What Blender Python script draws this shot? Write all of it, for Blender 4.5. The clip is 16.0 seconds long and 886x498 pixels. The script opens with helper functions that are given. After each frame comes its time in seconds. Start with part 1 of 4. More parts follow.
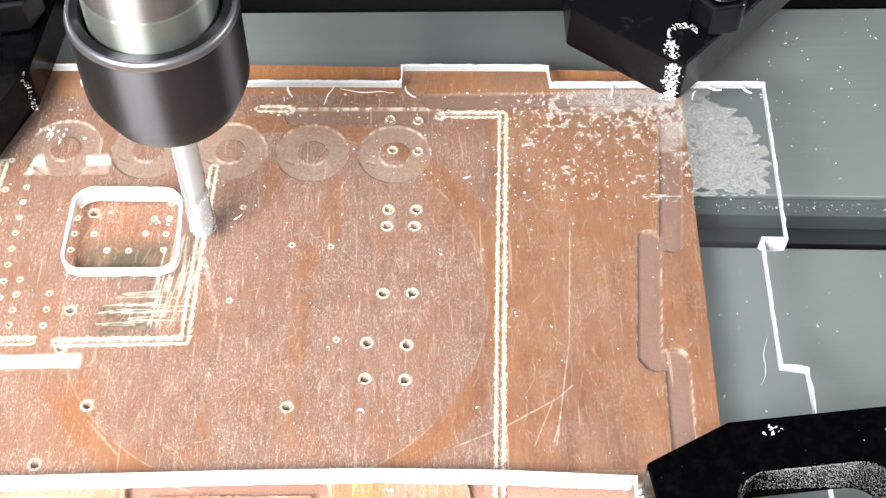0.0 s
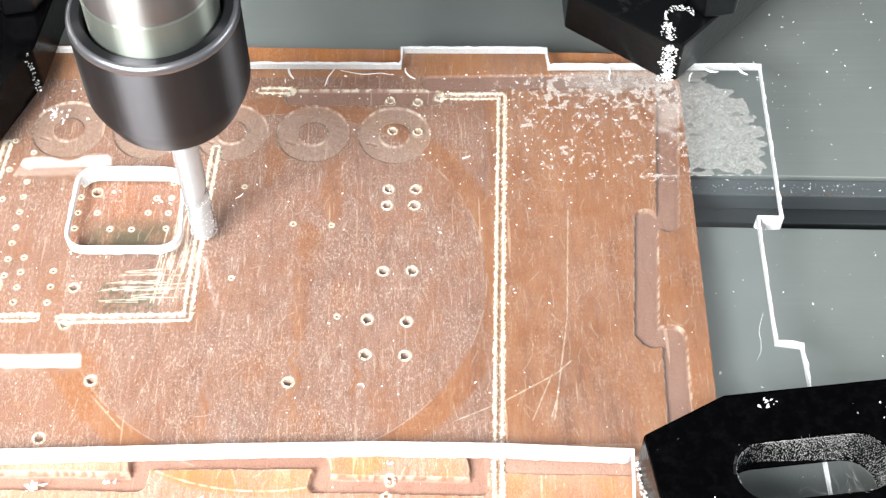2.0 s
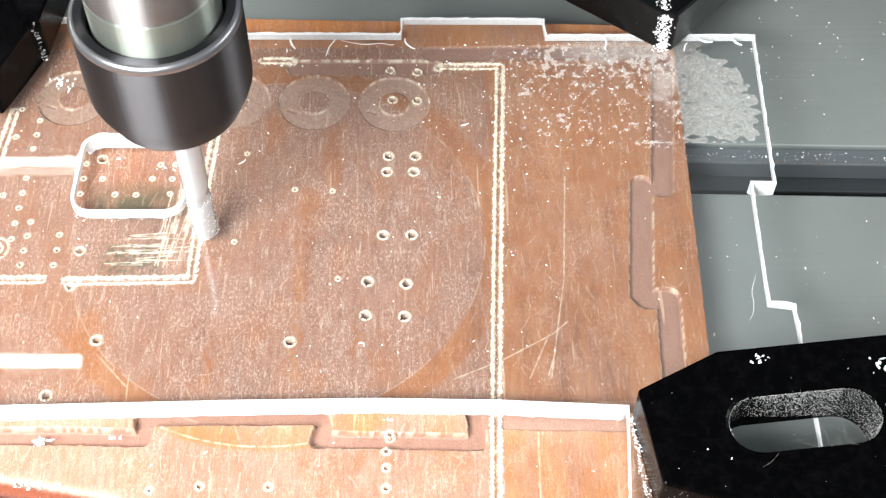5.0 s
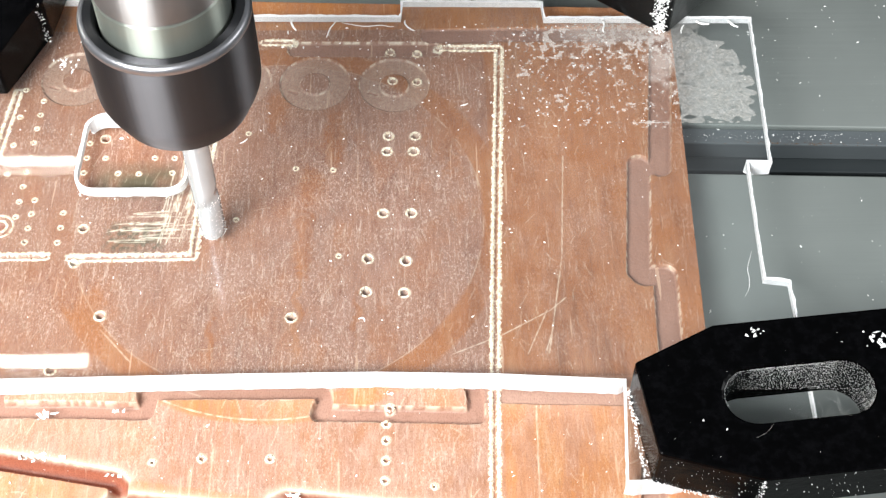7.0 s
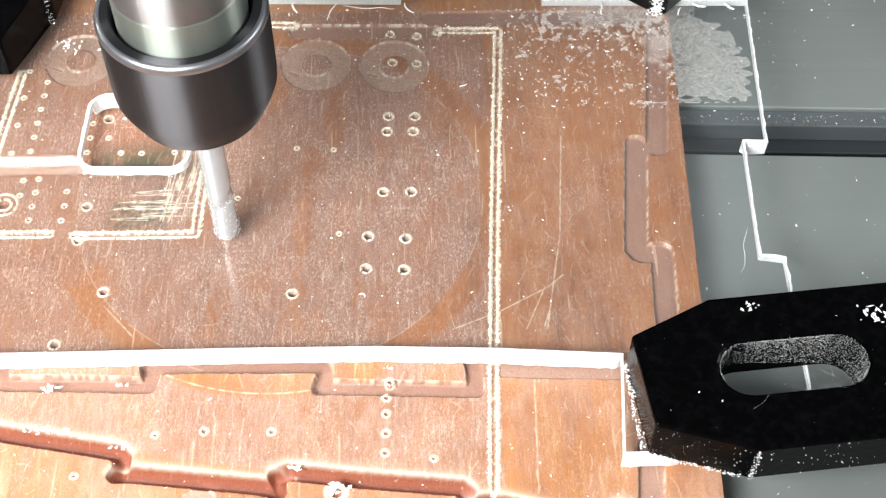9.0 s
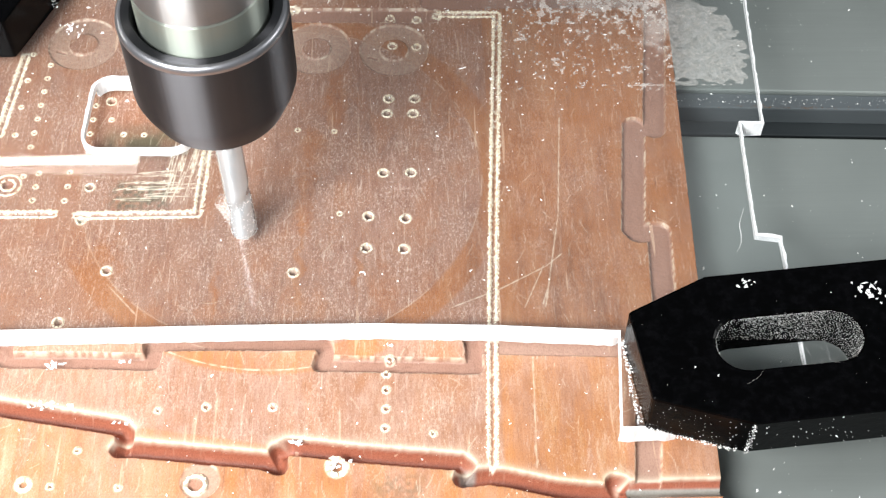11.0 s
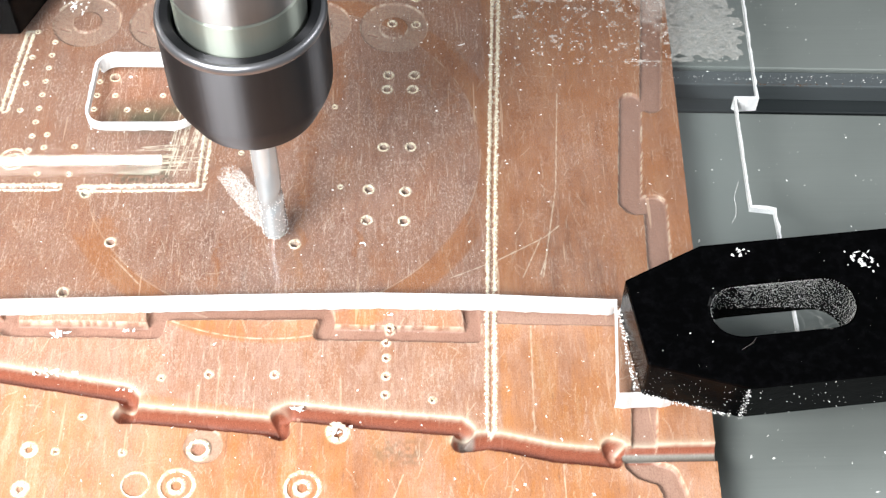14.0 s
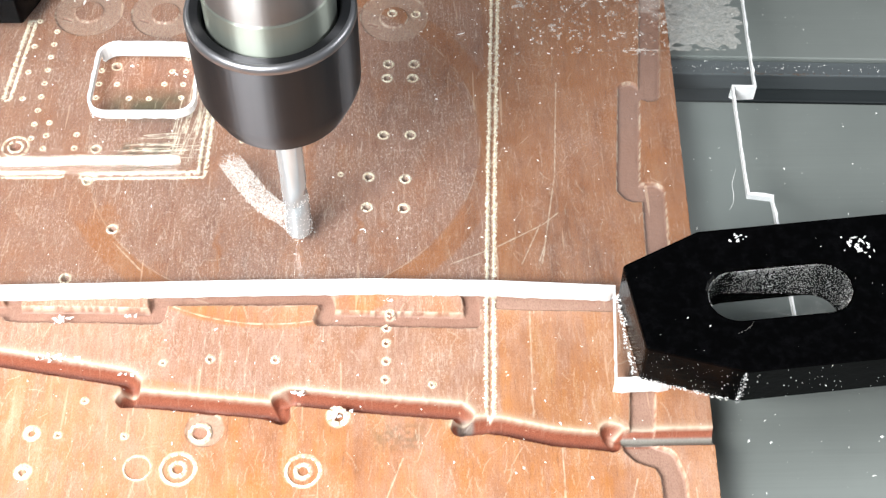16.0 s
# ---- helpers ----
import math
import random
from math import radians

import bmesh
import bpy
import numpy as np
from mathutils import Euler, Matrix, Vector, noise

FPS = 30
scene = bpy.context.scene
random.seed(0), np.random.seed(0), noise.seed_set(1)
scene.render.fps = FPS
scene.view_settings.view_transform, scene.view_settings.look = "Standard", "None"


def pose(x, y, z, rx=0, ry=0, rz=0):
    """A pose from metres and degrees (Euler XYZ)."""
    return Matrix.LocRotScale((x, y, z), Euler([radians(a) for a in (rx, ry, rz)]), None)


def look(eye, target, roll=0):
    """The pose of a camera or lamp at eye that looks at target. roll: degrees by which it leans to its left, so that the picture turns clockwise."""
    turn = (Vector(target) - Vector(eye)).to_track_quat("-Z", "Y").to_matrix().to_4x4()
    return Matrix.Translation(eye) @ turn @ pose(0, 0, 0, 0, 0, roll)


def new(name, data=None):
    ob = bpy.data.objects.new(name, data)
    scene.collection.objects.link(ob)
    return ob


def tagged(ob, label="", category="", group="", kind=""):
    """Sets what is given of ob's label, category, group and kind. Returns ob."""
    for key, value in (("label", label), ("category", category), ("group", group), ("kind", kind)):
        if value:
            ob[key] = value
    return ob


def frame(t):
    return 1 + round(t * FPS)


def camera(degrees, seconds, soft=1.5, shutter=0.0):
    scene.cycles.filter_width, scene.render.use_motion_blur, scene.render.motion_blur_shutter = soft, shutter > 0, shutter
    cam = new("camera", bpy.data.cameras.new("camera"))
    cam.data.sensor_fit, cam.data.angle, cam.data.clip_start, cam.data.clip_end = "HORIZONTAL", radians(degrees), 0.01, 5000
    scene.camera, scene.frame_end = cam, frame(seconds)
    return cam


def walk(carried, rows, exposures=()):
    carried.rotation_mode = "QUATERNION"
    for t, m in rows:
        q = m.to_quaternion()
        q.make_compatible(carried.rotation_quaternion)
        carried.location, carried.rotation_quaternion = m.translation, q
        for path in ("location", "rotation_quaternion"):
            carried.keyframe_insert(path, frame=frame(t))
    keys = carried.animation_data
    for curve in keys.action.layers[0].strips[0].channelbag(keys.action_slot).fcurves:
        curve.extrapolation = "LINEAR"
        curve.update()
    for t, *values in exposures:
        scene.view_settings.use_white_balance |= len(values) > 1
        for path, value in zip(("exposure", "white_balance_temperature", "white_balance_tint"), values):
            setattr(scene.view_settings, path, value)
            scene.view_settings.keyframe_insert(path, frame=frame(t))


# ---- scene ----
MM = 0.001

# ---- camera: stands still over the mill ----
cam = camera(36.17, 16.0, soft=1.3, shutter=0.0)
CAM_POSE = pose(0, 0, 0.140, 35.1037, -0.78695, -1.35054)
walk(cam, [(0.0, CAM_POSE), (16.0, CAM_POSE)],
     exposures=[(0.0, 0.05), (2.5, 0.12), (4.0, 0.12), (6.5, -0.05), (9.0, -0.10), (12.5, -0.15), (16.0, -0.13)])

# travel of the table (mm along +y), and of the spindle (mm along x, mm of lift)
TABLE = [(0, 0.0), (0.5, 0.46), (1, 1.41), (1.5, 2.20), (2, 3.30), (2.5, 4.26), (3, 5.01), (3.5, 5.95), (4, 7.08),
         (5.2, 9.15), (6.5, 11.43), (7, 12.27), (7.5, 13.26), (8, 14.21), (8.5, 15.0), (9, 15.72), (10.2, 17.62), (11.5, 19.72),
         (12, 20.6), (12.5, 21.36), (13, 22.03), (13.5, 22.70), (14, 23.24), (14.5, 23.74), (15, 24.31), (15.5, 24.97), (16, 25.30)]
SPINDLE = [(0, -25.6, 0.55), (0.5, -25.6, 0.28), (1, -25.57, 0.12), (1.5, -25.55, 0), (4, -25.5, 0), (5.2, -25.25, 0), (6.5, -24.6, 0), (7, -24.38, 0),
           (7.5, -24.0, 0), (8, -23.52, 0), (8.5, -23.11, 0), (9, -22.66, 0), (10.2, -21.42, 0), (11.5, -19.96, 0),
           (12, -19.36, 0), (12.5, -18.68, 0), (13, -18.03, 0), (13.5, -17.33, 0), (14, -16.62, 0), (14.5, -15.93, 0),
           (15, -15.24, 0), (15.5, -14.4, 0), (16, -13.6, 0)]
TOOL_Y = 100.3

# ---- world and light ----
world = bpy.data.worlds.new("room_light")
world.use_nodes = True
scene.world = world
bg = world.node_tree.nodes["Background"]
bg.inputs["Color"].default_value = (0.86, 0.93, 1.0, 1)
bg.inputs["Strength"].default_value = 0.30


def area_lamp(name, eye, target, sx, sy, watts, color):
    data = bpy.data.lights.new(name, "AREA")
    data.shape, data.size, data.size_y, data.energy, data.color = "RECTANGLE", sx, sy, watts, color
    ob = new(name, data)
    ob.matrix_basis = look(eye, target)
    return ob


area_lamp("work_lamp", (-0.105, -0.045, 0.180), (-0.010, 0.090, 0.0), 0.14, 0.075, 1.75, (0.975, 0.99, 1.0))
# unseen fill light, added to brighten the back and right
area_lamp("side_fill", (0.285, 0.140, 0.200), (0.030, 0.125, 0.0), 0.10, 0.06, 0.42, (0.975, 0.99, 1.0))


# ---- materials ----
class Mat:
    def __init__(self, name):
        self.m = bpy.data.materials.new(name)
        self.m.use_nodes = True
        self.t = self.m.node_tree
        self.p = self.t.nodes["Principled BSDF"]
        self.co = self.t.nodes.new("ShaderNodeTexCoord").outputs["Object"]

    def node(self, kind, **ins):
        n = self.t.nodes.new(kind)
        for k, v in ins.items():
            self.put(n.inputs[k.replace("_", " ")], v)
        return n

    def put(self, sock, v):
        if isinstance(v, bpy.types.NodeSocket):
            self.t.links.new(v, sock)
        else:
            sock.default_value = v

    def set(self, **ins):
        for k, v in ins.items():
            self.put(self.p.inputs[k.replace("_", " ")], v)

    def noise(self, scale, detail=4.0, rough=0.6, stretch=(1, 1, 1)):
        m = self.node("ShaderNodeMapping", Vector=self.co)
        m.inputs["Scale"].default_value = stretch
        return self.node("ShaderNodeTexNoise", Vector=m.outputs[0], Scale=scale, Detail=detail, Roughness=rough).outputs["Fac"]

    def ramp(self, fac, stops):
        r = self.node("ShaderNodeValToRGB", Fac=fac)
        e = r.color_ramp.elements
        while len(e) < len(stops):
            e.new(0.5)
        for k, (pos, c) in zip(e, stops):
            k.position = pos
            k.color = (*c, 1) if len(c) == 3 else c
        return r.outputs["Color"]

    def mix(self, fac, a, b, blend="MIX"):
        n = self.t.nodes.new("ShaderNodeMix")
        n.data_type, n.blend_type = "RGBA", blend
        for sock, v in ((n.inputs[0], fac), (n.inputs[6], a), (n.inputs[7], b)):
            self.put(sock, (*v, 1) if isinstance(v, tuple) and len(v) == 3 else v)
        return n.outputs[2]

    def math(self, op, a, b=0.5):
        n = self.t.nodes.new("ShaderNodeMath")
        n.operation = op
        n.use_clamp = True
        self.put(n.inputs[0], a), self.put(n.inputs[1], b)
        return n.outputs[0]

    def attr(self, name):
        n = self.t.nodes.new("ShaderNodeAttribute")
        n.attribute_name = name
        return n.outputs["Fac"]

    def bump(self, h, strength, dist):
        self.set(Normal=self.node("ShaderNodeBump", Height=h, Strength=strength, Distance=dist).outputs[0])


def make_board_mat():
    k = Mat("bakelite")
    grain = k.noise(300, 6, 0.72, (1.0, 0.16, 1.0))
    blot = k.noise(55, 5, 0.68, (1.0, 0.40, 1.0))
    patch = k.noise(170, 4, 0.7, (1.0, 0.55, 1.0))
    speck = k.noise(5600, 2, 0.6, (1.0, 0.6, 1.0))
    fine = k.noise(1700, 4, 0.75, (1.0, 0.16, 1.0))
    skin = k.ramp(grain, [(0.28, (0.118, 0.046, 0.021)), (0.5, (0.270, 0.100, 0.040)), (0.72, (0.36, 0.185, 0.100))])
    skin = k.mix(k.ramp(blot, [(0.40, (0, 0, 0)), (0.62, (0.85, 0.85, 0.85))]), skin, (0.335, 0.118, 0.036))
    skin = k.mix(k.attr("bare"), skin, k.ramp(grain, [(0.30, (0.33, 0.122, 0.042)), (0.45, (0.43, 0.190, 0.090)), (0.55, (0.48, 0.190, 0.052)), (0.72, (0.60, 0.38, 0.22))]))
    matte = k.ramp(fine, [(0.3, (0.168, 0.086, 0.067)), (0.7, (0.375, 0.236, 0.192))])
    matte = k.mix(0.42, matte, skin)
    matte = k.mix(k.ramp(speck, [(0.56, (0, 0, 0)), (0.74, (0.60, 0.60, 0.60))]), matte, (0.70, 0.54, 0.44))
    # lighter copy of matte: brighter light outside the sheet put into the colour
    open_matte = k.ramp(fine, [(0.3, (0.30, 0.165, 0.112)), (0.7, (0.54, 0.375, 0.300))])
    col = k.mix(k.attr("scuffed"), skin, k.mix(k.attr("bare"), matte, open_matte))
    covered = k.math("SUBTRACT", 1.0, k.attr("bare"))
    col = k.mix(k.math("MULTIPLY", covered, k.ramp(patch, [(0.50, (0, 0, 0)), (0.66, (0.55, 0.55, 0.55))])), col, (0.315, 0.114, 0.040))
    col = k.mix(k.math("MULTIPLY", covered, k.ramp(patch, [(0.30, (0.32, 0.32, 0.32)), (0.44, (0, 0, 0))])), col, (0.38, 0.205, 0.155))
    col = k.mix(k.math("MULTIPLY", k.attr("bare"), k.ramp(blot, [(0.48, (0, 0, 0)), (0.64, (0.55, 0.55, 0.55))])), col, (0.56, 0.225, 0.060))
    fibre = k.noise(2000, 4, 0.8, (1.0, 0.11, 1.0))
    rubbed = k.math("ADD", k.math("MULTIPLY", k.attr("scuffed"), 0.62), 0.38)
    col = k.mix(k.math("MULTIPLY", rubbed, k.ramp(fibre, [(0.56, (0, 0, 0)), (0.70, (0.65, 0.65, 0.65))])), col, (0.66, 0.515, 0.42))
    col = k.mix(k.ramp(fibre, [(0.28, (0.65, 0.65, 0.65)), (0.42, (0, 0, 0))]), col, (0.16, 0.052, 0.024))
    pits = k.math("MULTIPLY", k.noise(3800, 2, 0.7, (1.0, 0.45, 1.0)), k.math("ADD", k.noise(140, 3, 0.7), 0.42))
    col = k.mix(k.math("MULTIPLY", rubbed, k.ramp(pits, [(0.50, (0, 0, 0)), (0.64, (0.40, 0.40, 0.40))])), col, (0.70, 0.55, 0.45))
    paled = k.math("MULTIPLY", k.attr("bare"), k.ramp(k.noise(70, 5, 0.75, (1.0, 0.5, 1.0)), [(0.44, (0, 0, 0)), (0.62, (0.40, 0.40, 0.40))]))
    col = k.mix(paled, col, k.mix(speck, (0.48, 0.25, 0.165), (0.74, 0.55, 0.45)))
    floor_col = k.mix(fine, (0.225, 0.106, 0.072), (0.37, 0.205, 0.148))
    # lighter copy of the milled floor, also painting the brightness outside the sheet
    open_floor = k.mix(k.math("MULTIPLY", k.math("ADD", speck, fine), 0.55), (0.22, 0.105, 0.070), (0.54, 0.36, 0.275))
    col = k.mix(k.attr("milled"), col, k.mix(k.attr("bare"), floor_col, open_floor))
    # dark red of the deep cuts; in holes it also paints their shade
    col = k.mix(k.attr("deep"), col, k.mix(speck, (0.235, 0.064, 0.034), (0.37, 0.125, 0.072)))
    grit = k.ramp(k.noise(7200, 1, 0.5, (1.0, 0.5, 1.0)), [(0.32, (0.58, 0.55, 0.53)), (0.52, (1, 1, 1))])
    col = k.mix(0.4, col, grit, "MULTIPLY")
    scratch = k.ramp(k.noise(1300, 2, 0.4, (1.0, 0.05, 1.0)), [(0.70, (0, 0, 0)), (0.74, (1, 1, 1))])
    col = k.mix(k.math("MULTIPLY", scratch, 0.35), col, (0.74, 0.53, 0.37))
    col = k.mix(k.attr("stain"), col, (0.085, 0.078, 0.045))
    # grey tint on the floors picked out by the mask
    col = k.mix(k.attr("grey_mask"), col, k.mix(speck, (0.19, 0.18, 0.155), (0.32, 0.30, 0.265)))
    col = k.mix(k.attr("burr"), col, (0.93, 0.86, 0.68))
    k.set(Base_Color=col, Roughness=k.math("ADD", k.math("MULTIPLY", fine, 0.3), 0.36), IOR=1.5)
    k.bump(k.math("ADD", k.math("MULTIPLY", fine, 0.7), k.math("MULTIPLY", speck, 0.4)), 0.45, 0.00012)
    return k.m


def make_glass_mat():
    k = Mat("clear_acrylic")
    k.bump(k.noise(25, 2, 0.5), 0.05, 0.002)
    bump = k.p.inputs["Normal"].links[0].from_socket
    clear = k.node("ShaderNodeBsdfTransparent", Color=(0.965, 0.975, 0.975, 1))
    gloss = k.node("ShaderNodeBsdfGlossy", Color=(1, 1, 1, 1), Roughness=0.04, Normal=bump)
    facing = k.node("ShaderNodeLayerWeight", Blend=0.5, Normal=bump).outputs["Facing"]
    mixed = k.node("ShaderNodeMixShader", Fac=k.math("ADD", k.math("MULTIPLY", k.math("POWER", facing, 4.0), 0.9), 0.045))
    k.t.links.new(clear.outputs[0], mixed.inputs[1])
    k.t.links.new(gloss.outputs[0], mixed.inputs[2])
    # faint haze of dust and wiping scratches
    haze = k.node("ShaderNodeBsdfDiffuse", Color=(0.85, 0.87, 0.88, 1))
    grey_mask = k.math("MULTIPLY", k.ramp(k.noise(60, 5, 0.7, (0.5, 1, 1)), [(0.3, (0.25, 0.25, 0.25)), (0.75, (1, 1, 1))]), 0.034)
    hazed = k.node("ShaderNodeMixShader", Fac=grey_mask)
    k.t.links.new(mixed.outputs[0], hazed.inputs[1])
    k.t.links.new(haze.outputs[0], hazed.inputs[2])
    k.t.links.new(hazed.outputs[0], k.t.nodes["Material Output"].inputs["Surface"])
    k.t.nodes.remove(k.p)
    return k.m


def make_clear_mat():
    k = Mat("clear_underside")
    clear = k.node("ShaderNodeBsdfTransparent", Color=(0.97, 0.98, 0.98, 1))
    k.t.links.new(clear.outputs[0], k.t.nodes["Material Output"].inputs["Surface"])
    k.t.nodes.remove(k.p)
    return k.m


def make_frost_mat():
    k = Mat("milled_acrylic_edge")
    n = k.noise(1500, 3, 0.6, (1, 1, 0.3))
    k.set(Base_Color=k.ramp(n, [(0.3, (0.86, 0.87, 0.88)), (0.7, (0.95, 0.95, 0.95))]), Roughness=0.6, Subsurface_Weight=0.0)
    k.set(Transmission_Weight=0.15)
    k.bump(n, 0.6, 0.0003)
    return k.m


def make_swarf_mat():
    k = Mat("acrylic_swarf")
    k.set(Base_Color=(0.92, 0.92, 0.90, 1), Roughness=0.5)
    return k.m


def make_burr_mat():
    k = Mat("bakelite_burr")
    k.set(Base_Color=k.ramp(k.noise(2500, 3, 0.6), [(0.35, (0.62, 0.47, 0.30)), (0.6, (0.93, 0.86, 0.70))]), Roughness=0.75)
    return k.m


def make_film_mat():
    k = Mat("powder_film")
    k.set(Base_Color=k.ramp(k.noise(900, 3, 0.6), [(0.3, (0.82, 0.76, 0.68)), (0.7, (0.93, 0.91, 0.87))]), Roughness=0.7, Alpha=k.attr("cover"))
    return k.m


def make_crust_mat(name, alpha):
    k = Mat(name)
    k.set(Base_Color=(0.90, 0.88, 0.84, 1), Roughness=0.7, Alpha=alpha)
    return k.m


def make_alu_mat():
    k = Mat("worn_aluminium")
    brushed = k.noise(500, 3, 0.6, (0.03, 1, 1))
    blot = k.noise(40, 4, 0.6)
    k.set(Base_Color=k.mix(blot, (0.265, 0.293, 0.276), (0.365, 0.395, 0.374)), Metallic=0.6,
          Roughness=k.math("ADD", k.math("MULTIPLY", blot, 0.2), 0.36))
    k.bump(brushed, 0.25, 0.0002)
    return k.m


def make_greylit_mat():
    k = Mat("greylit_black_steel")
    # grey patches paint the light that the clamp's side faces reflect
    n, lit_patches = k.noise(900, 4, 0.6), k.noise(160, 5, 0.75, (1, 1, 0.25))
    k.set(Base_Color=k.ramp(lit_patches, [(0.56, (0.0025, 0.003, 0.0032)), (0.76, (0.035, 0.038, 0.04))]), Roughness=0.3, Specular_IOR_Level=0.18)
    k.bump(n, 0.3, 0.0002)
    return k.m


def make_black_mat():
    k = Mat("black_oxide_steel")
    n = k.noise(900, 4, 0.6)
    k.set(Base_Color=k.ramp(n, [(0.45, (0.0006, 0.0006, 0.0007)), (0.85, (0.0025, 0.0025, 0.003))]), Metallic=0.0, Roughness=0.20, Specular_IOR_Level=0.045)
    k.bump(n, 0.25, 0.0002)
    return k.m


def make_metal(name, color, rough, metallic=1.0, stretch=(1, 1, 0.02), amount=0.3, turned=0.0):
    k = Mat(name)
    n = k.noise(700, 3, 0.6, stretch)
    k.set(Base_Color=k.mix(n, tuple(c * 0.8 for c in color), color), Metallic=metallic, Roughness=rough)
    k.bump(n, amount, 0.0001)
    if turned:
        lay = k.node("ShaderNodeTangent")
        lay.direction_type, lay.axis = "RADIAL", "Z"
        k.set(Anisotropic=turned, Anisotropic_Rotation=0.25, Tangent=lay.outputs[0])
    return k.m


def make_glow_mat(name, power):
    k = Mat(name)
    k.set(Base_Color=(0.7, 0.7, 0.7, 1), Emission_Color=(1.0, 0.96, 0.88, 1), Emission_Strength=power)
    return k.m


CLEAR = make_clear_mat()
BOARD, GLASS, FROST, SWARF = make_board_mat(), make_glass_mat(), make_frost_mat(), make_swarf_mat()
BURR, CRUST, FRESH = make_burr_mat(), make_film_mat(), make_crust_mat("fresh_crumbs", 0.42)
ALU, BLACK, GREYLIT = make_alu_mat(), make_black_mat(), make_greylit_mat()
NUT = make_metal("blackened_nut_steel", (0.100, 0.100, 0.106), 0.42, 0.95, turned=1.0)
# brighter than the nut, to paint the highlight along its rim
RIM = make_metal("highlight_nut_edge", (0.30, 0.30, 0.315), 0.36, 0.9, (1, 1, 1))
STEEL = make_metal("bright_spindle_steel", (0.33, 0.322, 0.316), 0.44, 0.85, turned=1.0)
COLLAR = make_metal("greenish_collar_steel", (0.30, 0.325, 0.285), 0.44, 0.75, turned=1.0)
CARBIDE = make_metal("bright_carbide", (0.74, 0.84, 0.89), 0.18, 0.66, (1, 1, 0.3))
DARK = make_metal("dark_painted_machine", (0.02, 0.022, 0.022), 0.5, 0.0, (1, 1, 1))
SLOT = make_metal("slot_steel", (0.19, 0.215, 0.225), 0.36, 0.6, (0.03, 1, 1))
# the slot steel again, darkened to carry the shade low in the slot
SHADEDSLOT = make_metal("shaded_slot_steel", (0.055, 0.064, 0.067), 0.4, 0.6, (0.03, 1, 1))
RUST = make_metal("rust_specks", (0.16, 0.085, 0.035), 0.8, 0.0, (1, 1, 1))
DARKSTEEL = make_metal("dark_stud_steel", (0.06, 0.062, 0.065), 0.35)
GLOW, DIM = make_glow_mat("led_diffuser", 26.0), make_glow_mat("led_chip", 5.0)
on_table = []


def mesh_of(name, bm, *mats, smooth=False):
    me = bpy.data.meshes.new(name)
    bmesh.ops.recalc_face_normals(bm, faces=bm.faces)
    if smooth:
        for e in bm.edges:
            e.smooth = len(e.link_faces) == 2 and e.calc_face_angle(0) < 0.6
    bm.to_mesh(me)
    bm.free()
    for m in mats:
        me.materials.append(m)
    if smooth:
        me.polygons.foreach_set("use_smooth", [True] * len(me.polygons))
    return me


def part(name, bm, material, parent, label="", smooth=False):
    ob = new(name, mesh_of(name, bm, material, smooth=smooth))
    ob.parent = parent
    if label:
        tagged(ob, label)
    return ob


def prism(pts, z0, z1, bevel=0.0, bm=None):
    """A prism over an outline in mm."""
    bm = bm or bmesh.new()
    lo = [bm.verts.new((x * MM, y * MM, z0 * MM)) for x, y in pts]
    hi = [bm.verts.new((x * MM, y * MM, z1 * MM)) for x, y in pts]
    n = len(pts)
    bm.faces.new(lo[::-1])
    top = bm.faces.new(hi)
    for i in range(n):
        bm.faces.new((lo[i], lo[(i + 1) % n], hi[(i + 1) % n], hi[i]))
    if bevel:
        bmesh.ops.bevel(bm, geom=list(bm.edges), offset=bevel * MM, segments=2, affect="EDGES", profile=0.5)
    return bm


def lathe(profile, n=72, bm=None):
    """A turned form about z from (radius, z) in mm."""
    bm = bm or bmesh.new()
    rings = []
    for r, z in profile:
        if r < 1e-6:
            rings.append([bm.verts.new((0, 0, z * MM))])
        else:
            rings.append([bm.verts.new((r * MM * math.cos(2 * math.pi * i / n), r * MM * math.sin(2 * math.pi * i / n), z * MM)) for i in range(n)])
    for a, b in zip(rings, rings[1:]):
        for i in range(n):
            j = (i + 1) % n
            if len(a) == 1:
                bm.faces.new((a[0], b[j], b[i]))
            elif len(b) == 1:
                bm.faces.new((a[i], a[j], b[0]))
            else:
                bm.faces.new((a[i], a[j], b[j], b[i]))
    return bm


def arc(cx, cy, r, a0, a1, n=6):
    return [(cx + r * math.cos(radians(a0 + (a1 - a0) * i / n)), cy + r * math.sin(radians(a0 + (a1 - a0) * i / n))) for i in range(n + 1)]


# ---- table ----
def build_table():
    root = new("machine_table")
    tagged(root, "grey aluminium machine table with a dark T-slot, dusted with chips", "machine table")
    slope = math.tan(radians(-1.9))

    def slab(y0, y1, z0, z1, x0=-190, x1=190):
        return prism([(x0, y0 + slope * (x0 - 50)), (x1, y0 + slope * (x1 - 50)), (x1, y1 + slope * (x1 - 50)), (x0, y1 + slope * (x0 - 50))], z0, z1, 0.25)
    part("front_slab", slab(-60, 101.4, -12, -5), ALU, root)
    bm = prism([(-190, 110.0 - slope * 240), (190, 110.0 + slope * 140), (190, 145.2), (-190, 145.2)], -12, -5, 0.25)
    part("back_slab", bm, ALU, root)
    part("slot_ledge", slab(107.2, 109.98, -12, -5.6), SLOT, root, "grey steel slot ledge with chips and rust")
    # step and floor get darker colours that stand in for the slot's shade
    part("slot_step", slab(104.6, 107.18, -14, -8.4), SHADEDSLOT, root, "lower step of the slot, shade put into its dark colour")
    part("slot_floor", slab(98, 108, -19, -15), DARK, root, "slot floor, shade put into its dark colour")
    on_table.append(root)


build_table()


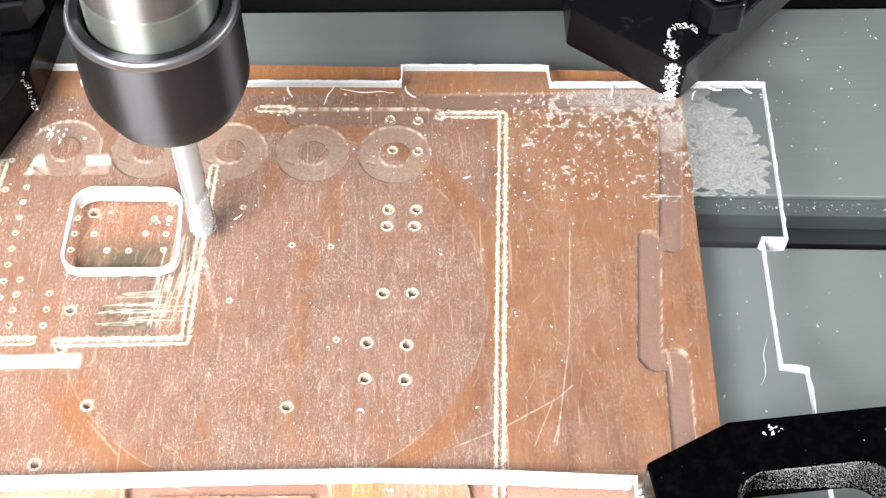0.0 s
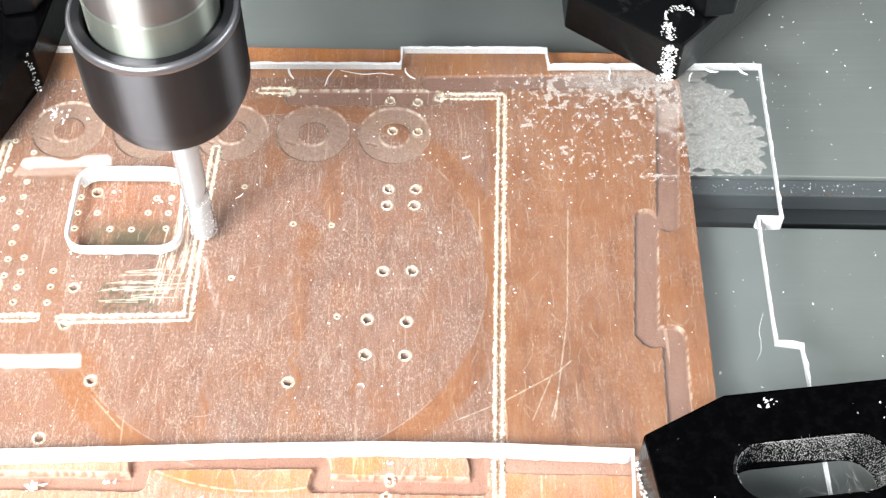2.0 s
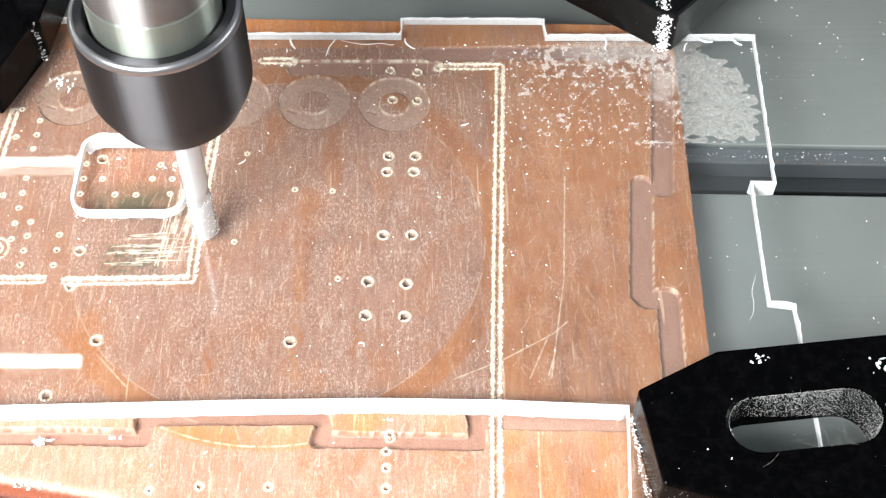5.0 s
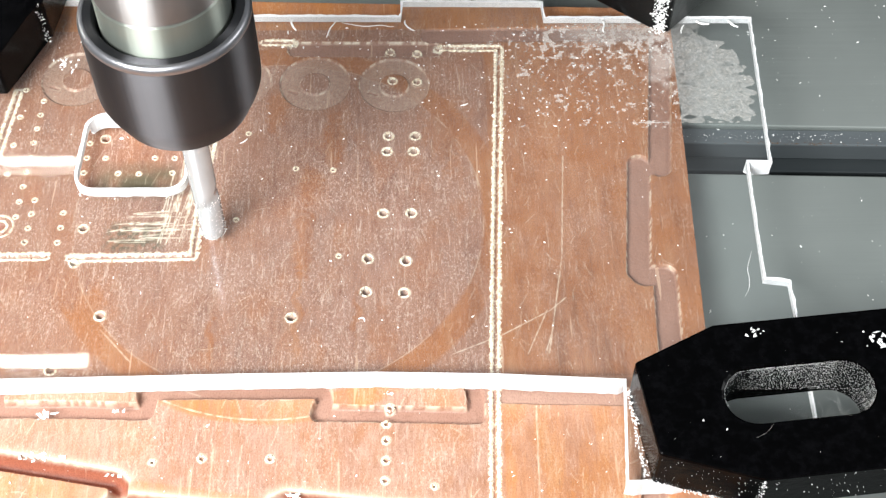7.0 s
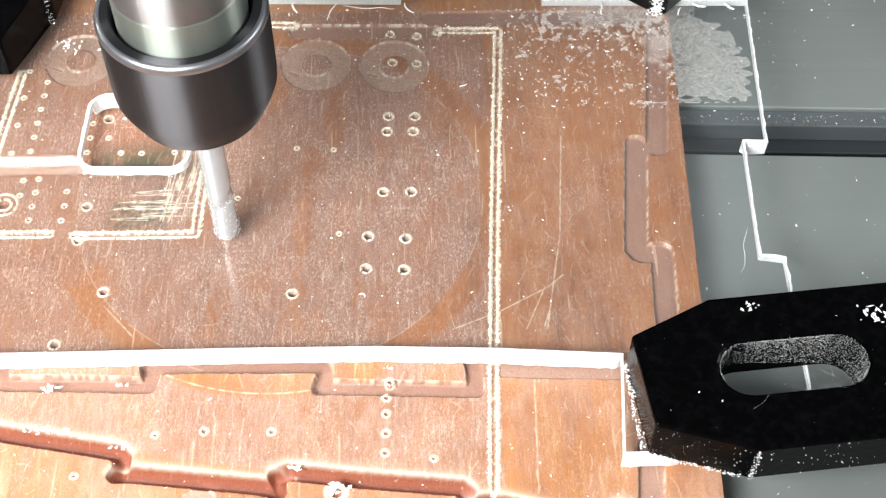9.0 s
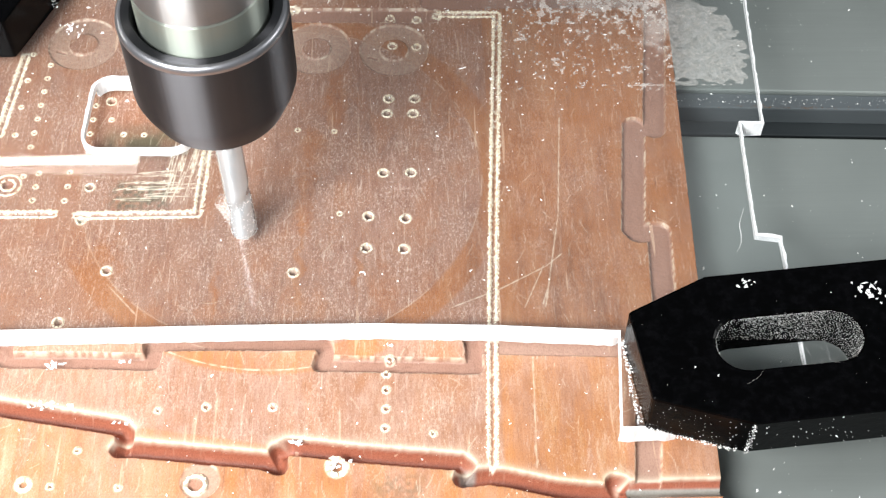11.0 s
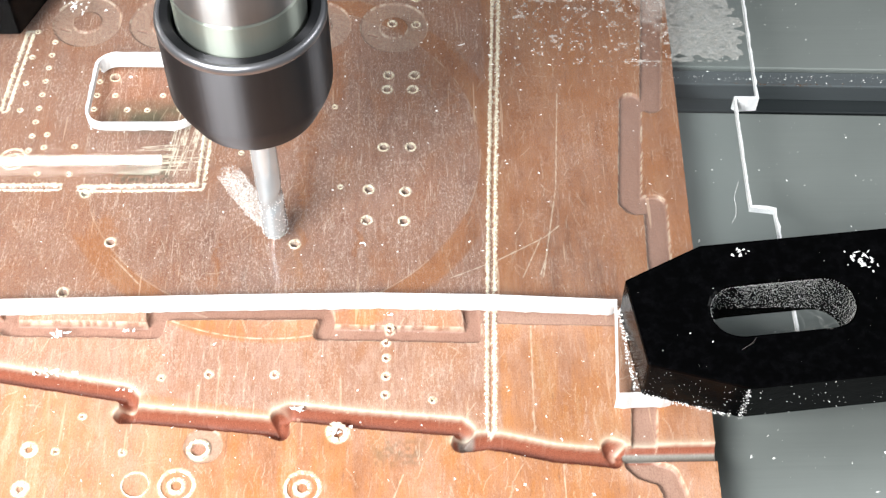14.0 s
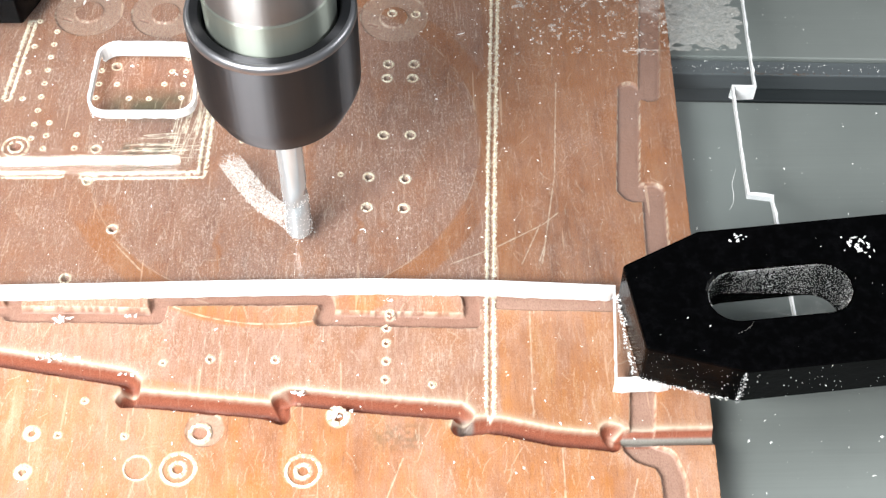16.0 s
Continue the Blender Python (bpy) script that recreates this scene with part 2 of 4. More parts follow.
# ---- spoilboard: a height field with milled channels, holes and engraved lines ----
def seg_dist(X, Y, pts):
    d = np.full(X.shape, 1e9)
    for (x0, y0), (x1, y1) in zip(pts, pts[1:]):
        dx, dy = x1 - x0, y1 - y0
        t = np.clip(((X - x0) * dx + (Y - y0) * dy) / (dx * dx + dy * dy + 1e-12), 0, 1)
        d = np.minimum(d, np.hypot(X - x0 - t * dx, Y - y0 - t * dy))
    return d


def value_noise(X, Y, scale, seed):
    rng = np.random.RandomState(seed)
    g = rng.rand(256, 256)
    x, y = X * scale + 1000, Y * scale + 1000
    i, j = np.floor(x).astype(int), np.floor(y).astype(int)
    u, v = x - i, y - j
    u, v = u * u * (3 - 2 * u), v * v * (3 - 2 * v)
    a, b = g[i % 256, j % 256], g[(i + 1) % 256, j % 256]
    c, d = g[i % 256, (j + 1) % 256], g[(i + 1) % 256, (j + 1) % 256]
    return (a * (1 - u) + b * u) * (1 - v) + (c * (1 - u) + d * u) * v


def step(d, edge, soft=0.12):
    return np.clip((edge - d) / soft + 0.5, 0, 1)


def build_board():
    s = 0.125
    xs = np.concatenate([np.arange(-96, -60, 2.0), np.arange(-60, 38.6, s)])
    ys = np.concatenate([np.arange(-12, 34, 2.0), np.arange(34, 132.01, s)])
    X0, Y0 = np.meshgrid(xs, ys)
    # marks under the sheet lie a touch further out from the middle
    grow = np.where(Y0 > 66.8, 1.0095, 1.0)
    X, Y = X0 / grow, Y0 / grow
    n1, n2, n3 = value_noise(X, Y, 2.2, 1), value_noise(X, Y, 0.5, 2), value_noise(X, Y, 5.0, 3)
    Z = (n1 - 0.5) * 0.02
    milled, burr, deep_cut = np.zeros_like(X), np.zeros_like(X), np.zeros_like(X)
    jag = (n1 - 0.5) * 0.25

    def channel(pts, width, depth, lip=0.0, deep=False, red=0.0):
        nonlocal Z, milled, burr, deep_cut
        d = seg_dist(X, Y - (0.14 if deep else 0), pts) + jag * (0.25 if deep else 0.4)
        m = step(d, width / 2, 0.55 if deep else 0.22)
        m = np.clip(1 - (d / (width / 2 + 0.2)) ** 2, 0, 1) ** 0.8 if deep else m * m * (3 - 2 * m)
        before = milled.copy()
        Z = np.minimum(Z, -depth * m + (n3 - 0.5) * 0.06 * m)
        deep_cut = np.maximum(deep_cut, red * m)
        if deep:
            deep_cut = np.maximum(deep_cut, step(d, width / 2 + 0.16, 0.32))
            # lit glow along the back rim, painted in with the burr colour
            paled = np.exp(-np.clip(d - width / 2 - 0.15, 0, 9) / 0.32) * step(-d, -width / 2 - 0.18, 0.36)
            burr = np.maximum(burr, paled * np.clip((seg_dist(X, Y + 0.5, pts) - d) * 3, 0, 1) * (0.6 + 0.4 * n1))
        burr = burr * (1 - 0.9 * m)
        milled = np.maximum(milled, m)
        if lip:
            burr = np.maximum(burr, step(np.abs(d - width / 2 - 0.06), 0.08, 0.12) * np.clip(n1 * 2.4 - 0.7, 0, 1) * lip * (1 - before))

    def ring(cx, cy, r_in, r_out, depth):
        nonlocal Z, milled, burr
        d = np.hypot(X - cx, Y - cy)
        m = step(d, r_out) * (1 - step(d, r_in))
        Z = np.minimum(Z, -depth * m)
        milled = np.maximum(milled, 0.65 * m)
        swirl = 0.5 + 0.5 * np.sin(np.arctan2(Y - cy, X - cx) * 23 + d * 3 + 6 * n2)
        burr = np.maximum(burr, m * (0.03 + 0.09 * n3 + 0.05 * swirl * n1))
        for r in (r_in, r_out):
            burr = np.maximum(burr, step(np.abs(d - r), 0.06, 0.12) * np.clip(n1 * 2.4 - 0.9, 0, 1) * 0.6)

    rims, ridges = [], []

    def hole(cx, cy, r, depth=2.5, crust=0.35):
        rims.append((cx, cy, r, crust))
        nonlocal Z, burr, deep_cut
        d = np.hypot(X - cx, Y - cy) + jag * 0.5
        rim = step(np.abs(d - r - crust / 2), crust / 2, 0.12)
        Z = np.where(d < r + crust, Z + rim * 0.16, Z)
        Z = np.minimum(Z, np.where(d < r, -depth, 9))
        inside = step(d, r, 0.06)
        burr = np.maximum(burr, rim * (0.15 + 0.5 * n3)) * (1 - inside)
        # shade inside the hole put into the colour, stronger with depth
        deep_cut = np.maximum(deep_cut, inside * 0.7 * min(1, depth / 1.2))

    def engraved(pts, gap=0.42):
        ridges.append((pts, gap))
        nonlocal Z, burr
        d = seg_dist(X, Y, pts)
        crust = step(np.abs(d - gap) + jag * 0.8 + (n3 - 0.55) * 0.5, 0.17, 0.14)
        Z = Z + crust * 0.12 * n1
        Z = np.minimum(Z, -0.3 * step(d, 0.16))
        burr = np.maximum(burr, crust * (0.5 + 0.6 * n3))

    # channels of earlier jobs, in order from the back
    channel([(3.2, 121.9), (34, 122.0)], 2.5, 0.3)
    channel([(-15.3, 119.5), (3.6, 119.3)], 2.6, 0.5, 0.8)
    channel([(35.6, 121), (34.8, 114.5), (32.9, 98.0)], 2.9, 0.7, 0.3)
    channel([(32.6, 97.9), (30.4, 97.9)], 2.2, 0.7)
    channel([(30.2, 98.5), (28.4, 81.6)], 2.9, 0.7, 0.5)
    channel([(28.9, 81.0), (31.6, 81.0), (31.0, 69.0), (29.6, 61.0), (27.6, 55.0), (26.7, 47.0)], 2.9, 0.7, 0.4)
    channel([(-75, 64.6), (-49.6, 64.9)], 2.1, 1.25, 0.5, red=0.10)
    channel([(-48.6, 66.4), (-48.4, 64.2), (-47.4, 64.1), (-37.9, 63.9), (-30.9, 63.5), (-30.7, 65.0), (-31.0, 65.9)], 2.1, 1.25, 0.5, red=0.10)
    channel([(-30.6, 66.1), (-22.4, 66.1), (-10.4, 66.0), (-10.1, 64.6), (-10.7, 63.0)], 2.0, 1.25, 0.4, red=0.10)
    channel([(-10.5, 63.1), (-7.3, 62.9), (4.2, 62.5), (7.6, 62.3), (7.6, 64.6), (7.4, 65.9)], 2.0, 0.95, 0.5, red=0.08)
    channel([(7.5, 65.2), (30, 64.4)], 2.2, 0.3, 0.3)
    channel([(-76, 63.0), (-48.7, 57.75), (-41.6, 56.4), (-33.8, 54.9), (-32.9, 54.2), (-32.8, 52.6), (-33.3, 52.0)], 1.85, 2.2, 0, True)
    channel([(-33.1, 52.05), (-31.2, 52.0), (-16.8, 50.3), (-15.1, 49.55), (-15.2, 51.4)], 1.85, 2.2, 0, True)
    channel([(-15.2, 51.5), (-13.9, 52.05), (-5.7, 50.95), (5.5, 49.8), (6.2, 49.2), (5.7, 47.7)], 1.85, 2.2, 0, True)
    channel([(5.7, 47.7), (8.8, 48.0), (10.9, 47.65), (16.3, 46.3), (21.3, 45.7), (23.1, 45.45), (22.9, 46.9), (23.6, 46.7)], 1.85, 2.2, 0, True)
    channel([(24.5, 46.1), (40, 46.1)], 1.8, 1.3, 0, True)
    # grey floor colour added in place of the table seen through this cut
    grey_mask = step(np.abs(Y - 46.0) + 9 * (X < 24.2), 0.62, 0.15)
    # round grey patch in a channel corner
    grey_mask = np.maximum(grey_mask, 0.8 * step(np.hypot(X - 6.3, Y - 48.6), 1.0, 0.5))
    channel([(25.6, 45.2), (26.3, 44.4), (28.9, 43.4), (29.6, 41.2), (29.8, 18)], 2.7, 0.8, 0.4)
    for i in range(5):
        ring(-1.82 - 10.8 * i, 112.8 + 0.38 * i, 2.0, 4.75, 0.35)
        channel([(-5.2 - 10.8 * i, 111.6 + 0.38 * i), (-4.2 - 10.8 * i, 111.2 + 0.38 * i)], 0.5, 0.45, 0.9)
    # terminal holes
    for cx, cy in ((-2.57, 103.65), (0.96, 103.6), (-2.79, 101.05), (0.71, 101.0), (-3.27, 90.9), (0.32, 90.9), (-5.14, 83.9), (-0.43, 83.5),
                   (-5.37, 79.0), (-0.67, 78.8), (-14.33, 75.4), (-37.3, 76.0), (-42.2, 68.6)):
        hole(cx, cy, 0.55, 1.6, 0.27)
    for cx, cy in ((-2.34, 118.8), (1.37, 118.4), (-2.05, 113.4), (1.3, 113.2), (-40.95, 89.0), (-41.4, 83.7)):
        hole(cx, cy, 0.5, 1.2, 0.25)
    for cx, cy in ((-21.1, 104.3), (-14.65, 98.3), (-9.8, 98.0), (-8.8, 84.35), (-21.9, 90.15)):
        hole(cx, cy, 0.24, 0.6, 0.2)
    # rows of vias round the square window
    for i in range(9):
        hole(-48.94 - 0.095 * i, 110.3 - 2.42 * i, 0.25, 0.8, 0.2)
    for i in range(4):
        hole(-47.7 - 0.1 * i, 93.6 - 2.2 * i, 0.25, 0.8, 0.2)
        hole(-51.6 - 0.1 * i, 112.3 - 4.8 * i, 0.25, 0.8, 0.2)
        hole(-41.72 - 0.11 * i, 105.3 - 2.45 * i, 0.25, 0.8, 0.2)
    for cx, cy in ((-43.8, 91.5), (-43.8, 89.2), (-43.9, 86.9), (-39.5, 100.35), (-37.6, 97.8), (-34.9, 97.7), (-33.1, 100.3), (-30.5, 100.2), (-30.6, 97.8),
                   (-32.2, 102.6), (-30.3, 102.6), (-30.2, 105.0)):
        hole(cx, cy, 0.25, 0.8, 0.2)
    hole(-39.86, 103.6, 0.62, 1.4, 0.16)
    hole(-51.5, 89.5, 0.8, 0.8, 0.35)
    hole(-51.5, 89.5, 1.6, 0.1, 0.25)
    # holes on the bare front part
    for cx, cy in ((-23.85, 57.4), (-16.1, 57.2), (-2.9, 61.4), (-2.9, 59.3), (-2.9, 56.8), (-3.0, 54.3), (-2.5, 63.5)):
        hole(cx, cy, 0.30, 0.3, 0.32)
    for cx, cy in ((-40.5, 47.6), (-32.9, 47.3), (-29.4, 57.0), (-38.0, 52.0), (2.5, 53.5)):
        hole(cx, cy, 0.2, 0.7, 0.32)
    for cx, cy in ((-43.5, 47.85), (-43.8, 43.0)):
        hole(cx, cy, 0.45, 0.25, 0.6)
    for cx, cy in ((-26.4, 43.1), (-12.3, 42.6)):
        hole(cx, cy, 1.75, 0.12, 0.42)
        hole(cx, cy, 0.62, 0.25, 0.5)
    ring(-23.8, 48.1, 0.0, 2.2, 0.3)
    hole(-24.3, 47.6, 0.9, 0.4, 0.5)
    hole(-31.0, 43.3, 1.45, 0.12, 0.2)
    hole(-8.5, 49.5, 0.7, 0.6, 0.75)
    # twin engraved lines
    engraved([(4.2, 119.5), (12.6, 119.4), (12.8, 119.4), (11.74, 101), (10.79, 84.3), (9.93, 67.6), (9.2, 49.5)])
    engraved([(-19.9, 120.8), (-15.9, 120.75)])
    engraved([(-25.2, 111), (-26.3, 97.1), (-26.84, 84.6), (-42.0, 84.5)])
    engraved([(-45.1, 84.8), (-60, 84.9)])
    engraved([(-52.6, 112), (-54.0, 98)])
    # scuffed disc left by an earlier part, and loose scratches
    disc = np.hypot(X + 16.4, Y - 90.6)
    behind_cut = step(-Y, -(57.7 - 0.165 * (X + 48.7)), 0.5)
    scuff = np.where(disc < 27.5, step(disc, 25.9, 0.5) * 0.95, 0.78 * step(-disc, -29.0, 0.5)) * step(X, 10.6, 0.5)
    scuff = np.maximum(scuff, 0.7 * step(X, -30, 2) * step(-Y, -77, 2))
    scuff = np.where(Y < 66.8, np.maximum(0.12, scuff * behind_cut), np.maximum(scuff, 0.14 * (X > 10.6)))
    # rubbed-through streaks along the grain
    for cx, cy, rx, ry in ((-12.6, 95.6, 1.5, 3.2), (-13.2, 86.0, 1.4, 5.5), (-13.7, 76.0, 0.5, 7.0), (-6.4, 76.0, 0.4, 4.0), (-38.5, 78.0, 1.8, 2.2),
                           (-9.6, 103.0, 1.4, 5.0), (-17.5, 108.0, 1.2, 4.0), (5.0, 104.0, 2.6, 6.0), (-24.0, 72.0, 0.6, 3.5), (9.3, 82.5, 1.3, 1.3)):
        scuff *= 1 - 0.8 * step(np.hypot((X - cx + (n2 - 0.5) * 1.2) / rx, (Y - cy) / ry) + (n1 - 0.5) * 0.7, 0.9, 0.5)
    scuff = np.clip(scuff + (n2 - 0.5) * 0.3 * (scuff > 0.05), 0, 1) * (Y < 123.2)
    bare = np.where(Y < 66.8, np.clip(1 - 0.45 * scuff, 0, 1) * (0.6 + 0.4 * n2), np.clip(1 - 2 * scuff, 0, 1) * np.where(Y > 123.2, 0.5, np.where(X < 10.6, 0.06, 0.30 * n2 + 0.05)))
    burr = np.maximum(burr, 0.25 * step(np.abs(disc - 25.9), 0.05, 0.12) * (n2 > 0.5))
    d = np.abs(np.hypot(X + 16.6, Y - 91.4) - 29.2)
    burr = np.maximum(burr, step(d, 0.06, 0.12) * (Y < 65.3) * (np.abs(X + 20.3) < 9.5) * np.clip(n1 * 1.6 - 0.1, 0, 1) * 0.7)
    scratches = [[(5, 70.0), (11, 72.6), (17.0, 76.0), (19.0, 77.8)], [(20.3, 100), (19.0, 84), (16.5, 70)], [(16.6, 76), (14, 70.0)], [(-37, 74), (-33, 69.5)],
                 [(14.6, 63.5), (14.2, 49)], [(17.3, 45), (16.8, 20)], [(17.2, 73.5), (16.2, 70.4)], [(-1, 44), (-4, 36)], [(25.5, 41), (24, 36)]]
    rng = np.random.RandomState(4)
    for _ in range(26):
        x, y, L = rng.uniform(-38, -31), rng.uniform(86.5, 91.5), rng.uniform(2, 5)
        scratches.append([(x, y), (x + L, y + rng.uniform(-0.2, 0.5))])
    for _ in range(26):
        x, y = rng.uniform(-31.5, -27.0), rng.uniform(86, 93)
        scratches.append([(x, y), (x + rng.uniform(0.3, 1.6), y + rng.uniform(3, 9))])
    # short hair scratches, most of them along the board
    for i in range(1900):
        bare_part = i < 800
        x, y = rng.uniform(-58, 36), rng.uniform(35, 66) if bare_part else rng.uniform(67, 127)
        L, a = rng.uniform(0.4, 2.6), radians(rng.normal(-92, 16 if rng.rand() < 0.85 else 60))
        bend = rng.uniform(-0.25, 0.25) * L
        mid = (x + L * 0.5 * math.cos(a) - bend * math.sin(a) * 0.4, y + L * 0.5 * math.sin(a) + bend * math.cos(a) * 0.4)
        pts = [(x, y), mid, (x + L * math.cos(a), y + L * math.sin(a))]
        i0, i1 = np.searchsorted(xs, (x - 4, x + 4))
        j0, j1 = np.searchsorted(ys, (y - 4, y + 4))
        w = np.s_[j0:j1, i0:i1]
        k = rng.uniform(0.06, 0.42) if bare_part else rng.uniform(0.06, 0.34)
        burr[w] = np.maximum(burr[w], k * step(seg_dist(X[w], Y[w], pts), 0.03, 0.11) * (1 - milled[w]))
    for i, pts in enumerate(scratches):
        k = 0.45 if i < 9 else 0.75 if i < 61 else rng.uniform(0.08, 0.3)
        burr = np.maximum(burr, k * step(seg_dist(X, Y, pts) + jag * 0.3, 0.05, 0.12))
    stain = 0.75 * step(np.abs(X + 34.4), 3.6, 1.4) * step(np.abs(Y - 87.5), 2.2, 1.4) * np.clip(n1 * 2 - 0.35, 0, 1)
    stain = np.maximum(stain, 0.9 * step(np.abs(X + 35.0), 5.0, 2.5) * step(np.abs(Y - 96.6), 2.2, 2.4) * np.clip(n2 + 0.4, 0, 1))
    stain = np.maximum(stain, 0.4 * step(np.abs(X + 1.5), 3.0, 1.2) * step(np.abs(Y - 46.8), 1.6, 1.0) * np.clip(n1 * 2 - 0.4, 0, 1))
    X, Y = X0, Y0
    # outline of the board: its right side leans a little
    right = 37.6 + (Y - 122) * 0.036 + jag * 0.2
    X = np.minimum(X, right)
    back = 130.0 - (X + 21) * 0.033 + jag * 0.3
    Y = np.minimum(Y, back)
    ny, nx = X.shape
    idx = np.arange(ny * nx).reshape(ny, nx)
    co = np.stack([X, Y, Z], -1).reshape(-1, 3) * MM
    quads = np.stack([idx[:-1, :-1], idx[:-1, 1:], idx[1:, 1:], idx[1:, :-1]], -1).reshape(-1, 4)
    rim = np.concatenate([idx[0, :], idx[1:, -1], idx[-1, -2::-1], idx[-2:0:-1, 0]])
    low = co[rim].copy()
    low[:, 2] = -5.0 * MM
    base = len(co)
    m = len(rim)
    a = np.arange(m)
    b = (a + 1) % m
    skirt = np.stack([rim[b], rim[a], base + a, base + b], -1)
    co = np.concatenate([co, low])
    quads = np.concatenate([quads, skirt])
    me = bpy.data.meshes.new("spoilboard")
    me.vertices.add(len(co))
    me.vertices.foreach_set("co", co.ravel())
    me.loops.add(quads.size)
    me.loops.foreach_set("vertex_index", quads.ravel().astype(np.int32))
    me.polygons.add(len(quads))
    me.polygons.foreach_set("loop_start", np.arange(0, quads.size, 4, dtype=np.int32))
    me.update(calc_edges=True)
    for name, arr in (("milled", milled), ("deep", deep_cut), ("burr", burr), ("stain", stain), ("bare", bare), ("scuffed", scuff), ("grey_mask", grey_mask)):
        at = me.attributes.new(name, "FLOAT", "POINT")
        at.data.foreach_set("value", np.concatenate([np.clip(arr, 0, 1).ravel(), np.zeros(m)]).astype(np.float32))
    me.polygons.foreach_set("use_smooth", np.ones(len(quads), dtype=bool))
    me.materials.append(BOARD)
    root = new("spoilboard")
    tagged(root, "orange-brown bakelite spoilboard with milled channels, pin holes and scratches", "spoilboard")
    panel = new("board_panel", me)
    panel.parent = root
    # raised burrs left by the drill and the engraving cutter
    rng = np.random.RandomState(29)
    for cx, cy, r, crust in rims:
        k = 1.0095 if cy > 66.8 else 1.0
        bm = bmesh.new()
        n, rings = 30, []
        wide = crust * (0.55 + 0.5 * rng.rand(n))
        high = 0.05 + 0.13 * rng.rand(n)
        for i in range(n):
            a = 2 * math.pi * i / n
            rings.append([bm.verts.new(((cx * k + q * math.cos(a)) * MM, (cy * k + q * math.sin(a)) * MM, z * MM))
                          for q, z in ((r - 0.05, -0.12), (r + 0.02, high[i]), (r + 0.45 * wide[i], high[i] + 0.03), (r + wide[i], 0.01))])
        gap = rng.randint(n)
        for i in range(n):
            if crust > 0.24 and rng.rand() < 0.07 or i in (gap, (gap + 1) % n):
                continue
            p, q = rings[i], rings[(i + 1) % n]
            for j in range(3):
                bm.faces.new((p[j], q[j], q[j + 1], p[j + 1]))
        part("burr_rim", bm, BURR, root, "pale raised burr round a drilled hole")
    for pts, gap in ridges:
        k = 1.0095
        dense = []
        for (x0, y0), (x1, y1) in zip(pts, pts[1:]):
            m = max(1, int(math.hypot(x1 - x0, y1 - y0) / 0.22))
            dense += [(x0 + (x1 - x0) * i / m, y0 + (y1 - y0) * i / m) for i in range(m)]
        dense.append(pts[-1])
        dense = [p for p in dense if abs(p[1] - 66.6) > 1.2]
        for side in (-1, 1):
            bm = bmesh.new()
            rows = []
            for i, (x, y) in enumerate(dense):
                (xa, ya), (xb, yb) = dense[max(0, i - 1)], dense[min(len(dense) - 1, i + 1)]
                L = math.hypot(xb - xa, yb - ya) or 1
                nx, ny = -(yb - ya) / L * side, (xb - xa) / L * side
                k = 1.0095 if y > 66.8 else 1.0
                wide, high = 0.12 + 0.26 * rng.rand() ** 1.5, 0.05 + 0.14 * rng.rand()
                rows.append([bm.verts.new(((x * k + nx * q) * MM, (y * k + ny * q) * MM, z * MM))
                             for q, z in ((gap - 0.20 + 0.06 * rng.rand(), -0.02), (gap + 0.02, high), (gap + wide, 0.0))])
            for i, (p, q) in enumerate(zip(rows, rows[1:])):
                if rng.rand() < 0.06 or math.dist(dense[i], dense[i + 1]) > 1:
                    continue
                for j in range(2):
                    bm.faces.new((p[j], q[j], q[j + 1], p[j + 1]))
            part("burr_ridge", bm, BURR, root, "ragged cream burr along an engraved line")
    on_table.append(root)


build_board()


# ---- clear workpiece ----
def acrylic_outline():
    return [(24.0, 52.5), (30.0, 52.6), (30.0, 54.2), (46.0, 54.5), (46.2, 78.4), (43.2, 78.9), (43.9, 97.6), (46.9, 97.5), (47.0, 98.6), (48.2, 123.0),
            (19.2, 123.3), (19.0, 126.4), (-0.5, 126.7), (-0.8, 123.7), (-21.0, 124.0), (-44, 124.3), (-44.2, 127.2), (-64, 127.6), (-66, 66.3),
            (-40, 66.5), (-20, 66.7), (-4, 66.7), (10, 66.25), (25.0, 65.3)]


def window_outline():
    return arc(-31.2, 103.7, 2.2, 0, 90) + arc(-39.8, 103.9, 2.2, 90, 180) + arc(-40.1, 96.3, 2.2, 180, 270) + arc(-30.9, 96.2, 2.2, 270, 360)


